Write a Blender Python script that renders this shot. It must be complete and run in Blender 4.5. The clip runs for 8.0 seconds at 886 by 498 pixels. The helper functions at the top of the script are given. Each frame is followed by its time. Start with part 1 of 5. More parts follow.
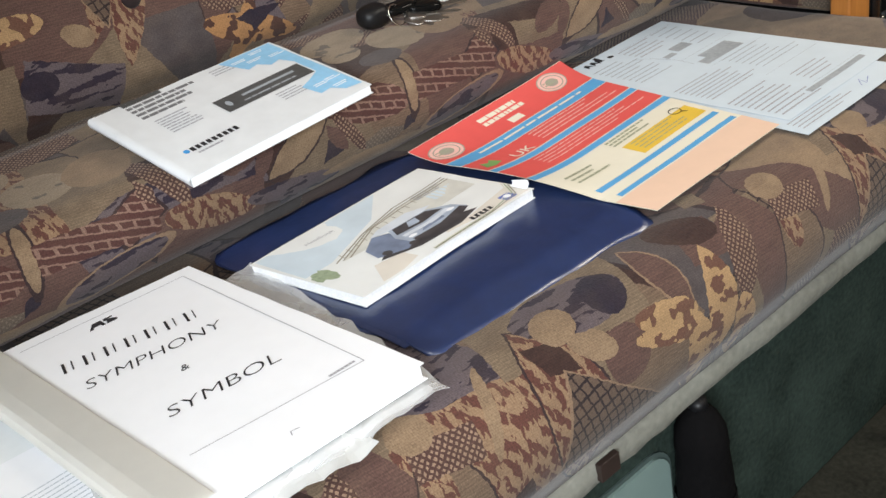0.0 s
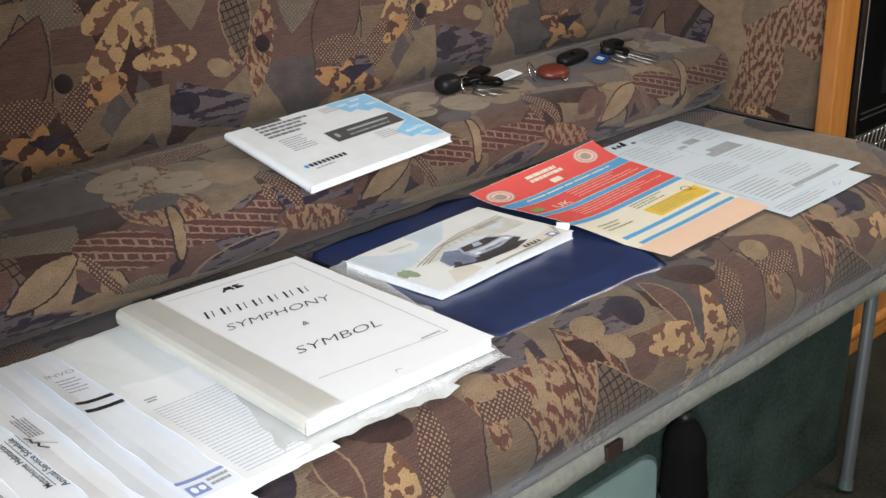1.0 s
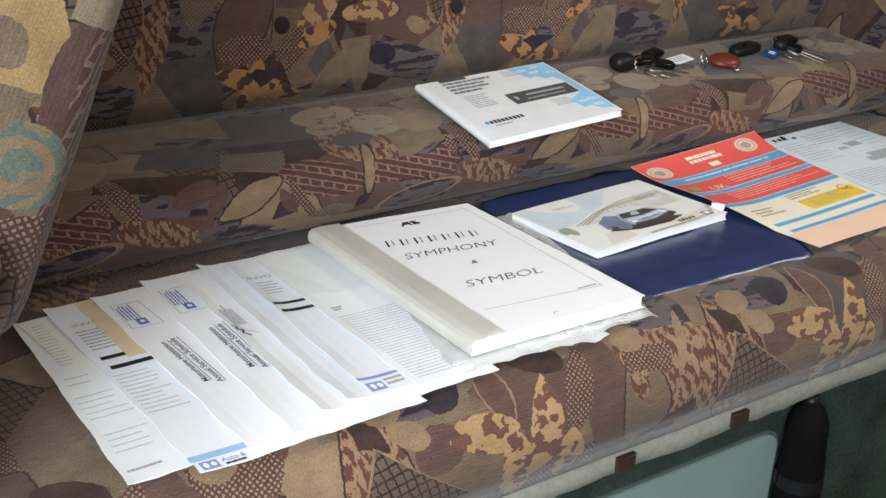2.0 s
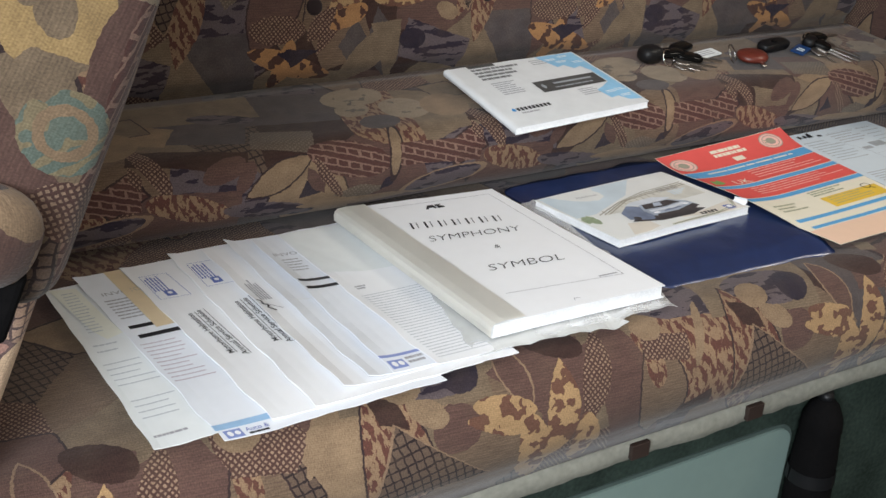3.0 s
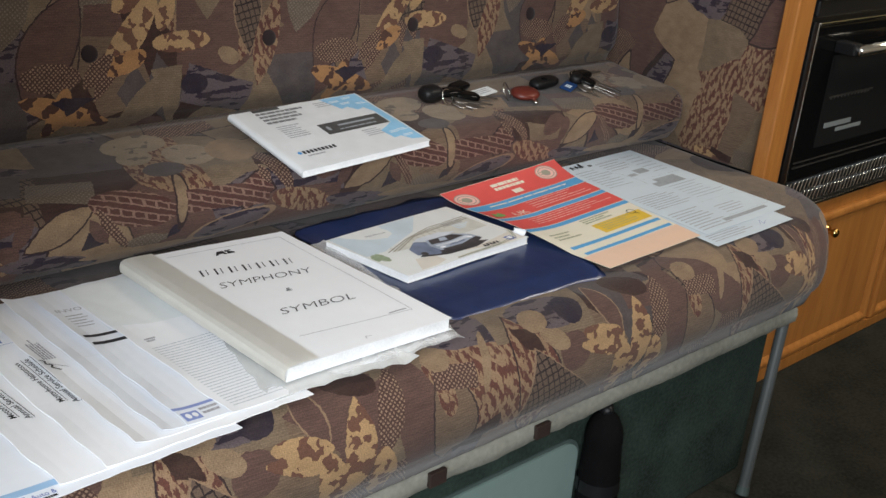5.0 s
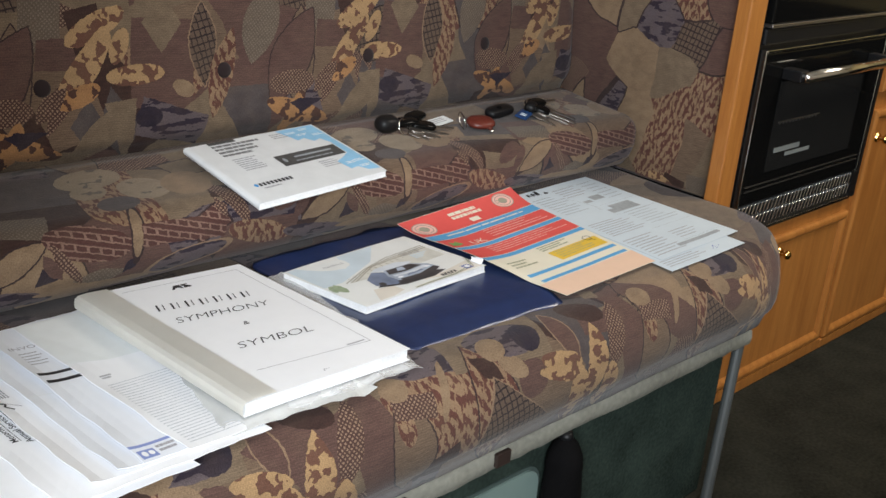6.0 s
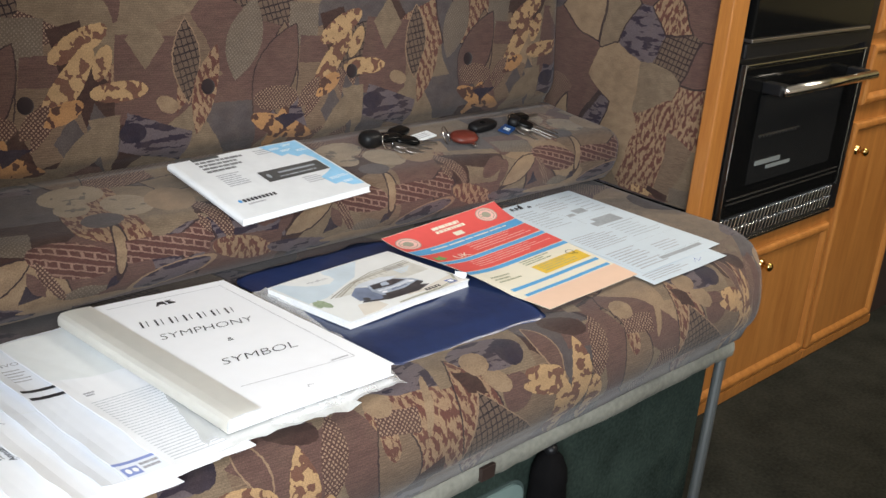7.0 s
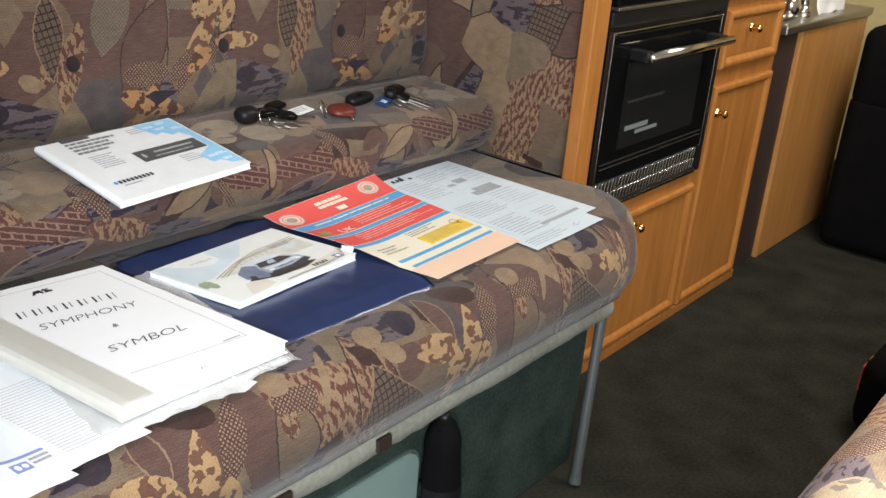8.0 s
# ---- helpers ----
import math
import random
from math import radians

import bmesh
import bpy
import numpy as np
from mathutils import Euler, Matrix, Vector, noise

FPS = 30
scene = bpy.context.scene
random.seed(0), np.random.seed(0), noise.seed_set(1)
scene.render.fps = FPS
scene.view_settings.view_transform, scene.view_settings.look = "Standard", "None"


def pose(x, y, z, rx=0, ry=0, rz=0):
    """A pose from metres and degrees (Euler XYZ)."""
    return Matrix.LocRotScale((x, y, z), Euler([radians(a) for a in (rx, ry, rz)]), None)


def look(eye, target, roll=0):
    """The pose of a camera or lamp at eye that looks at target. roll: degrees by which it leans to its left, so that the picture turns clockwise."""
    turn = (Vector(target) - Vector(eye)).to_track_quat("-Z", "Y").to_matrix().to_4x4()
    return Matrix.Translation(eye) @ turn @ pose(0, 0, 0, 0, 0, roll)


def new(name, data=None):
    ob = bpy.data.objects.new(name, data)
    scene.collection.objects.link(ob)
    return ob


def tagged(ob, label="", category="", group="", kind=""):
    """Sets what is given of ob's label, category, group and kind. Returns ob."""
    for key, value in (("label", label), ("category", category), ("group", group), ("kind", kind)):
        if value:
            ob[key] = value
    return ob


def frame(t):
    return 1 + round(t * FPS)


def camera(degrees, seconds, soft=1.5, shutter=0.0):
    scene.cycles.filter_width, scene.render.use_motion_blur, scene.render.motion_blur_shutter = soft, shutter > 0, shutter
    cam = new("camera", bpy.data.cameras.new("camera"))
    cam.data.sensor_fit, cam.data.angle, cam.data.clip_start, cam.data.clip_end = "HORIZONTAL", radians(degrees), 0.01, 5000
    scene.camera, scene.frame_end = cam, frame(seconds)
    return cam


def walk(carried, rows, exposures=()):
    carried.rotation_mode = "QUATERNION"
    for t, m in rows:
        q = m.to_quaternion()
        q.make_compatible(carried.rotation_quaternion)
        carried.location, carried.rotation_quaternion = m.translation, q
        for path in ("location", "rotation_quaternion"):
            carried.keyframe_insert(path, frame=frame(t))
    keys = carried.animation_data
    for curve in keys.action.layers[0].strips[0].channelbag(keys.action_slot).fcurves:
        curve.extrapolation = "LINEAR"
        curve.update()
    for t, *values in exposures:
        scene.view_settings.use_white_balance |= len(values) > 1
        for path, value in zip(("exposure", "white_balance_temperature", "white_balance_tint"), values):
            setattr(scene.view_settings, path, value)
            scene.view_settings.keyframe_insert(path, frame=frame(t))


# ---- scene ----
cam = camera(48.43, 8.0)
PATH = [
    (0, (-0.0990, -0.4862, 0.8815), (0.6569, 0.5894, 0.1592), -11.81),
    (0.5, (-0.2473, -0.5559, 0.9203), (0.6466, 0.4850, 0.3142), -6.36),
    (1, (-0.3240, -0.6116, 0.9310), (0.5186, 0.4703, 0.3231), -3.53),
    (1.5, (-0.3831, -0.6559, 0.9648), (0.4068, 0.4642, 0.3553), -1.01),
    (2, (-0.4176, -0.6720, 0.9534), (0.2565, 0.5045, 0.3120), 0.46),
    (3.5, (-0.4319, -0.6851, 0.9574), (0.2177, 0.4957, 0.2989), 2.22),
    (4, (-0.4331, -0.6897, 0.9636), (0.2955, 0.4639, 0.3405), 2.97),
    (4.5, (-0.4303, -0.6971, 0.9725), (0.3921, 0.3961, 0.3572), 3.90),
    (5, (-0.4290, -0.7051, 0.9783), (0.4740, 0.3293, 0.3743), 4.16),
    (6.5, (-0.4272, -0.7127, 0.9916), (0.5333, 0.2969, 0.4365), 4.06),
    (7, (-0.4284, -0.7158, 0.9935), (0.5456, 0.2847, 0.4456), 4.14),
    (7.5, (-0.4326, -0.7118, 0.9921), (0.5839, 0.2426, 0.4392), 4.27),
    (8, (-0.4448, -0.7022, 0.9917), (0.6546, 0.1433, 0.4203), 4.74),
]
EXPOSURES = [(0.0, 0.26), (0.6, 0.15), (2.0, 0.13), (3.5, -0.17), (5.0, -0.2), (6.5, 0.15), (8.0, 0.37)]
walk(cam, [(t, look(eye, target, roll)) for t, eye, target, roll in PATH], EXPOSURES)

# ---- light ----
world = bpy.data.worlds.new("world")
scene.world = world
world.use_nodes = True
sky = world.node_tree.nodes.new("ShaderNodeTexSky")
sky.sky_type, sky.sun_disc, sky.sun_elevation, sky.sun_rotation = "NISHITA", False, radians(40), radians(200)
world.node_tree.links.new(sky.outputs[0], world.node_tree.nodes["Background"].inputs[0])
world.node_tree.nodes["Background"].inputs[1].default_value = 0.1


def area_light(name, eye, target, sx, sy, watts, colour):
    lamp = bpy.data.lights.new(name, "AREA")
    lamp.shape, lamp.size, lamp.size_y, lamp.energy, lamp.color = "RECTANGLE", sx, sy, watts, colour
    ob = new(name, lamp)
    ob.matrix_world = look(eye, target)
    return ob


area_light("cab_window_daylight", (-1.5, -1.6, 1.4), (-0.25, 0.2, 0.45), 0.8, 0.55, 58, (0.88, 0.95, 1.0))
# added fill under the closed ceiling; no roof window is built
area_light("overhead_fill", (-0.6, -0.3, 1.96), (-0.6, -0.2, 0), 0.6, 0.6, 11, (0.98, 0.98, 1.0))
# added warm fill over the kitchen aisle, its source unseen
area_light("kitchen_ceiling_fill", (1.7, -0.55, 1.96), (1.7, -0.55, 0), 0.6, 0.6, 20, (1.0, 0.91, 0.78))
# added fill from the camera's side, brightens the settee's left end
area_light("side_fill", (-0.65, -1.64, 1.4), (-0.55, 0.4, 0.6), 0.7, 0.55, 15, (0.92, 0.96, 1.0))

# ---- materials ----


def nodes_of(name, rough=0.6, metal=0.0):
    m = bpy.data.materials.new(name)
    m.use_nodes = True
    nt = m.node_tree
    b = nt.nodes["Principled BSDF"]
    b.inputs["Roughness"].default_value, b.inputs["Metallic"].default_value = rough, metal
    return m, nt, b


def plain(name, colour, rough=0.6, metal=0.0, grain=0.08, scale=60.0, bump=0.05, spec=0.5):
    """A surface with a fine grain and a broader stain, in colour and relief."""
    m, nt, b = nodes_of(name, rough, metal)
    n, l = nt.nodes, nt.links
    co = n.new("ShaderNodeTexCoord")
    fine, broad = n.new("ShaderNodeTexNoise"), n.new("ShaderNodeTexNoise")
    fine.inputs["Scale"].default_value, broad.inputs["Scale"].default_value = scale, scale / 14
    fine.inputs["Detail"].default_value = 4
    mix = n.new("ShaderNodeMath")
    mix.operation = "ADD"
    l.new(co.outputs["Object"], fine.inputs["Vector"])
    l.new(co.outputs["Object"], broad.inputs["Vector"])
    l.new(fine.outputs["Fac"], mix.inputs[0])
    l.new(broad.outputs["Fac"], mix.inputs[1])
    ramp = n.new("ShaderNodeMapRange")
    ramp.inputs["From Min"].default_value, ramp.inputs["From Max"].default_value = 0.6, 1.4
    ramp.inputs["To Min"].default_value, ramp.inputs["To Max"].default_value = 1 - grain, 1 + grain
    l.new(mix.outputs[0], ramp.inputs["Value"])
    mul = n.new("ShaderNodeVectorMath")
    mul.operation = "SCALE"
    mul.inputs[0].default_value = colour
    l.new(ramp.outputs[0], mul.inputs["Scale"])
    l.new(mul.outputs[0], b.inputs["Base Color"])
    b.inputs["Specular IOR Level"].default_value = spec
    if bump:
        bm_ = n.new("ShaderNodeBump")
        bm_.inputs["Strength"].default_value, bm_.inputs["Distance"].default_value = bump, 0.002
        l.new(fine.outputs["Fac"], bm_.inputs["Height"])
        l.new(bm_.outputs[0], b.inputs["Normal"])
    return m


REPEAT = 0.423  # the cloth's pattern comes round every 42 cm


def cloth(name, motifs, gain=0.85, base_scale=10.0, seed=0.0):
    """Woven patchwork: angular patches below, drawn motifs above, all in the cloth's own metres."""
    m, nt, b = nodes_of(name, 0.92)
    b.inputs["Specular IOR Level"].default_value = 0.12
    b.inputs["Sheen Weight"].default_value = 0.14
    b.inputs["Sheen Roughness"].default_value = 0.5
    n, l = nt.nodes, nt.links

    def put(socket, value):
        if isinstance(value, bpy.types.NodeSocket):
            l.new(value, socket)
        else:
            socket.default_value = value

    def math_(op, a, c=0.0, d=0.0):
        k = n.new("ShaderNodeMath")
        k.operation = op
        for sck, val in zip(k.inputs, (a, c, d)):
            put(sck, val)
        return k.outputs[0]

    def vec(op, a, c=(0, 0, 0), d=(0, 0, 0)):
        k = n.new("ShaderNodeVectorMath")
        k.operation = op
        for sck, val in zip(k.inputs, (a, c, d)):
            put(sck, val)
        return k.outputs[0]

    def mix(f, a, c):
        k = n.new("ShaderNodeMix")
        k.data_type = "RGBA"
        put(k.inputs[0], f)
        for sck, val in ((k.inputs[6], a), (k.inputs[7], c)):
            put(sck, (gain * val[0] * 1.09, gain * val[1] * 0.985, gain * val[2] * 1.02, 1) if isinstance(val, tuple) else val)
        return k.outputs[2]

    def tex(scale, detail=2.0, stretch=None, at=None):
        k = n.new("ShaderNodeTexNoise")
        k.inputs["Scale"].default_value, k.inputs["Detail"].default_value = scale, detail
        src = at or raw
        if stretch:
            src = vec("MULTIPLY", src, stretch)
        l.new(src, k.inputs["Vector"])
        return k

    uvn = n.new("ShaderNodeUVMap")
    uvn.uv_map = "cloth"
    raw = vec("ADD", uvn.outputs[0], (seed, 0, 0))
    jag = vec("MULTIPLY", vec("SUBTRACT", tex(170, 1).outputs["Color"], (0.5, 0.5, 0.5)), (0.0034, 0.0034, 0))
    bend = vec("MULTIPLY", vec("SUBTRACT", tex(9, 1).outputs["Color"], (0.5, 0.5, 0.5)), (0.05, 0.05, 0))
    p = vec("ADD", vec("ADD", raw, jag), bend)
    q = vec("ADD", raw, jag)

    def line(angle, freq, sharp, src=None, wob=0.0):
        """Stripes across the cloth: 1 on the stripe."""
        s_ = n.new("ShaderNodeSeparateXYZ")
        l.new(src or q, s_.inputs[0])
        t_ = math_("ADD", math_("MULTIPLY", s_.outputs[0], math.cos(angle) * freq), math_("MULTIPLY", s_.outputs[1], math.sin(angle) * freq))
        if wob:
            t_ = math_("ADD", t_, math_("MULTIPLY", tex(22, 2).outputs["Fac"], wob))
        return math_("LESS_THAN", math_("FRACT", t_), sharp)

    # the weaves and prints that fill patches
    blot = math_("GREATER_THAN", tex(55, 2, at=q).outputs["Fac"], 0.53)
    zig = math_("GREATER_THAN", math_("MULTIPLY_ADD", line(0.5, 78, 0.5, wob=2.2), 0.12, tex(75, 2, (2.6, 1, 1), at=q).outputs["Fac"]), 0.57)
    rib = math_("MULTIPLY", line(1.5, 330, 0.5), 0.22)
    fills = {
        "cream": mix(blot, (0.35, 0.245, 0.12), (0.125, 0.066, 0.043)),
        "pale": mix(math_("GREATER_THAN", tex(35, 2, at=q).outputs["Fac"], 0.6), (0.25, 0.215, 0.145), (0.13, 0.115, 0.09)),
        "orange": mix(math_("GREATER_THAN", tex(46, 2, at=q).outputs["Fac"], 0.55), (0.33, 0.19, 0.08), (0.07, 0.038, 0.028)),
        "stripe": mix(zig, (0.24, 0.17, 0.1), (0.1, 0.045, 0.033)),
        "net": mix(math_("MAXIMUM", line(0.3, 120, 0.2), line(1.75, 95, 0.2)), (0.11, 0.082, 0.058), (0.024, 0.018, 0.018)),
        "brick": mix(math_("MAXIMUM", line(1.25, 130, 0.24), math_("MULTIPLY", line(0.05, 70, 0.22), line(1.25, 65, 0.5))), (0.075, 0.036, 0.03), (0.2, 0.135, 0.1)),
        "dots": mix(math_("MULTIPLY", line(0.6, 240, 0.55), line(-0.9, 240, 0.55)), (0.07, 0.04, 0.032), (0.25, 0.185, 0.125)),
        "graydots": mix(math_("MULTIPLY", line(0.6, 240, 0.5), line(-0.9, 240, 0.5)), (0.115, 0.098, 0.072), (0.175, 0.15, 0.11)),
        "navy": mix(tex(90).outputs["Fac"], (0.016, 0.014, 0.022), (0.034, 0.028, 0.04)),
        "mauvezig": mix(math_("GREATER_THAN", tex(30, 2, (1.0, 3.2, 1), at=q).outputs["Fac"], 0.54), (0.1, 0.086, 0.09), (0.028, 0.023, 0.034)),
        "olive": mix(math_("ADD", tex(60, 3).outputs["Fac"], rib), (0.1, 0.08, 0.053), (0.2, 0.16, 0.102)),
        "khaki": mix(math_("ADD", math_("SUBTRACT", tex(70, 3, (1, 5, 1)).outputs["Fac"], 0.2), rib), (0.095, 0.068, 0.046), (0.21, 0.16, 0.102)),
        "tan": mix(tex(50, 3).outputs["Fac"], (0.168, 0.126, 0.076), (0.275, 0.208, 0.125)),
        "grey": mix(tex(50, 3).outputs["Fac"], (0.048, 0.043, 0.043), (0.1, 0.09, 0.084)),
        "rust": mix(math_("ADD", math_("SUBTRACT", tex(50, 3, (1, 4, 1)).outputs["Fac"], 0.15), rib), (0.07, 0.043, 0.036), (0.128, 0.08, 0.062)),
        "brown": mix(tex(60, 3, (1, 3, 1)).outputs["Fac"], (0.025, 0.015, 0.013), (0.062, 0.036, 0.028)),
        "yellow": mix(tex(60, 3).outputs["Fac"], (0.27, 0.2, 0.085), (0.37, 0.275, 0.125)),
        "teal": mix(line(0.8, 45, 0.35, wob=5), (0.11, 0.155, 0.125), (0.2, 0.18, 0.105)),
    }
    # the angular patches
    vor, edge = n.new("ShaderNodeTexVoronoi"), n.new("ShaderNodeTexVoronoi")
    edge.feature = "DISTANCE_TO_EDGE"
    for k in (vor, edge):
        k.inputs["Scale"].default_value = base_scale
        l.new(p, k.inputs["Vector"])
    pick = n.new("ShaderNodeSeparateColor")
    l.new(vor.outputs["Color"], pick.inputs[0])
    which = pick.outputs[0]
    col = fills["rust"]
    for k, f in enumerate(("olive", "brown", "mauvezig", "rust", "dots", "khaki", "tan", "grey", "net", "olive", "stripe")):
        col = mix(math_("GREATER_THAN", which, (k + 1) / 12.5), col, fills[f])
    col = mix(math_("MULTIPLY", math_("LESS_THAN", edge.outputs["Distance"], 0.022), math_("GREATER_THAN", pick.outputs[1], 0.86)), col, (0.035, 0.025, 0.024))
    # the drawn motifs
    for cu_, cv_, ru, rv, turn, form, fill, rim in motifs:
        d = vec("WRAP", vec("SUBTRACT", q, (cu_, cv_, 0)), (REPEAT / 2, 40, 1), (-REPEAT / 2, -40, -1))
        d = vec("ADD", d, vec("MULTIPLY", bend, (0.2, 0.2, 0)))
        mp = n.new("ShaderNodeMapping")
        mp.vector_type = "TEXTURE"
        mp.inputs["Rotation"].default_value = (0, 0, radians(turn))
        mp.inputs["Scale"].default_value = (ru, rv, 1)
        l.new(d, mp.inputs["Vector"])
        s_ = n.new("ShaderNodeSeparateXYZ")
        l.new(mp.outputs[0], s_.inputs[0])
        ax, ay = math_("ABSOLUTE", s_.outputs[0]), math_("ABSOLUTE", s_.outputs[1])
        if form == "oval":
            r_ = math_("SQRT", math_("MULTIPLY_ADD", ax, ax, math_("MULTIPLY", ay, ay)))
        elif form == "leaf":
            r_ = math_("MULTIPLY_ADD", ay, ay, ax)
        elif form == "box":
            r_ = math_("MAXIMUM", ax, ay)
        elif form == "diamond":
            r_ = math_("ADD", ax, ay)
        else:
            r_ = math_("MAXIMUM", math_("MULTIPLY_ADD", ax, 1.6, math_("MULTIPLY", s_.outputs[1], 0.8)), math_("MULTIPLY", s_.outputs[1], -1.0))
        if rim:
            w = 1 + 0.0022 / min(ru, rv)
            col = mix(math_("LESS_THAN", r_, w), col, (0.035, 0.024, 0.024) if rim > 0 else (0.22, 0.16, 0.1))
        col = mix(math_("LESS_THAN", r_, 1.0), col, fills[fill])
    # mottled dye, yarn and handling
    mott = n.new("ShaderNodeMapRange")
    mott.inputs["From Min"].default_value, mott.inputs["From Max"].default_value = 0.42, 0.72
    mott.inputs["To Max"].default_value = 0.2
    l.new(tex(34, 4, (1, 1.8, 1)).outputs["Fac"], mott.inputs["Value"])
    col = mix(mott.outputs[0], col, fills["brown"])
    haze = n.new("ShaderNodeMapRange")
    haze.inputs["From Min"].default_value, haze.inputs["From Max"].default_value = 0.45, 0.75
    haze.inputs["To Max"].default_value = 0.14
    l.new(tex(21, 3, (1.6, 1, 1), at=p).outputs["Fac"], haze.inputs["Value"])
    col = mix(haze.outputs[0], col, fills["olive"])
    yarn = math_("MULTIPLY_ADD", tex(900, 1, (1, 0.45, 1)).outputs["Fac"], 0.9, 0.55)
    wear = math_("MULTIPLY_ADD", tex(5, 3).outputs["Fac"], 0.5, 0.76)
    sc_ = n.new("ShaderNodeVectorMath")
    sc_.operation = "SCALE"
    l.new(col, sc_.inputs[0])
    twill = math_("MULTIPLY_ADD", line(1.45, 520, 0.5, src=raw), 0.1, 0.95)
    l.new(math_("MULTIPLY", math_("MULTIPLY", yarn, twill), wear), sc_.inputs["Scale"])
    l.new(sc_.outputs[0], b.inputs["Base Color"])
    bu = n.new("ShaderNodeBump")
    bu.inputs["Strength"].default_value, bu.inputs["Distance"].default_value = 0.5, 0.0012
    l.new(tex(520, 2, (1, 0.5, 1)).outputs["Fac"], bu.inputs["Height"])
    l.new(bu.outputs[0], b.inputs["Normal"])
    return m


# motifs: place along and up the cloth, half sizes, turn, form, fill, dark (1) or light (-1) outline
SEAT_GROUND = [
    (0.397, 0.11, 0.038, 0.039, 42, "box", "khaki", 0), (0.117, 0.12, 0.028, 0.051, 0, "box", "olive", 0), (0.336, 0.066, 0.057, 0.043, 59, "box", "olive", 0),
    (0.064, 0.16, 0.021, 0.021, 81, "box", "rust", 0), (0.284, 0.02, 0.027, 0.049, -89, "box", "khaki", 0), (0.382, 0.064, 0.057, 0.064, 47, "box", "khaki", 0),
    (0.138, 0.085, 0.031, 0.092, 21, "box", "rust", 0), (0.36, 0.118, 0.024, 0.025, -70, "oval", "rust", 0), (0.334, 0.198, 0.053, 0.074, 83, "box", "olive", 0),
    (0.174, 0.088, 0.029, 0.073, 8, "leaf", "khaki", 1), (0.164, 0.122, 0.012, 0.023, 9, "oval", "stripe", 0), (0.182, 0.14, 0.014, 0.029, 80, "box", "dots", 0),
    (0.168, 0.166, 0.017, 0.019, 87, "oval", "tan", 0), (0.23, 0.146, 0.006, 0.037, -22, "oval", "tan", 0), (0.302, 0.09, 0.033, 0.1, 10, "leaf", "stripe", 1),
    (0.296, 0.149, 0.014, 0.026, 41, "diamond", "brown", 0), (0.334, 0.076, 0.04, 0.051, -108, "tri", "net", -1), (0.334, 0.14, 0.013, 0.023, 54, "oval", "tan", 0),
]
SEAT_TOP = [
    (0.343, 0.178, 0.027, 0.055, 80, "oval", "mauvezig", 0), (0.376, 0.17, 0.022, 0.02, 88, "oval", "navy", 0), (0.316, 0.17, 0.018, 0.02, -88, "oval", "tan", 0),
    (0.007, 0.154, 0.014, 0.042, 11, "leaf", "rust", -1), (0.412, 0.124, 0.012, 0.034, 74, "oval", "cream", 0), (0.406, 0.109, 0.009, 0.037, 71, "oval", "cream", 0),
    (0.024, 0.057, 0.019, 0.057, 12, "oval", "cream", 0), (0.093, 0.129, 0.016, 0.052, -16, "leaf", "dots", 0), (0.052, 0.102, 0.019, 0.056, -6, "leaf", "cream", 0),
    (0.086, 0.05, 0.017, 0.048, 11, "oval", "cream", 0), (0.101, 0.202, 0.015, 0.016, 26, "diamond", "olive", 0), (0.058, 0.178, 0.018, 0.034, 58, "oval", "brown", 0),
]
BOLSTER_GROUND = [
    (0.378, 1.18, 0.044, 0.062, 81, "box", "grey", 0), (0.246, 1.146, 0.034, 0.067, 75, "box", "grey", 0), (0.222, 1.006, 0.032, 0.059, 85, "box", "rust", 0),
    (0.256, 1.204, 0.032, 0.086, 89, "box", "olive", 0), (0.231, 1.08, 0.015, 0.067, 76, "box", "brown", 0), (0.151, 1.047, 0.016, 0.023, -63, "box", "brick", 1),
    (0.2, 1.148, 0.037, 0.038, 19, "diamond", "tan", 0), (0.294, 1.174, 0.015, 0.04, 72, "oval", "mauvezig", 0), (0.187, 1.077, 0.011, 0.044, 23, "oval", "dots", 0),
    (0.223, 1.018, 0.017, 0.05, 71, "oval", "stripe", 0), (0.268, 1.059, 0.013, 0.028, -67, "oval", "rust", 0), (0.344, 1.095, 0.022, 0.036, 76, "box", "graydots", 0),
    (0.33, 1.043, 0.015, 0.046, -64, "leaf", "tan", 1), (0.317, 0.999, 0.013, 0.057, 80, "oval", "mauvezig", 0), (0.37, 1.024, 0.012, 0.022, -51, "diamond", "navy", 0),
    (0.008, 1.007, 0.012, 0.037, -90, "diamond", "graydots", 0), (0.418, 1.053, 0.022, 0.054, 74, "oval", "brick", 0),
]
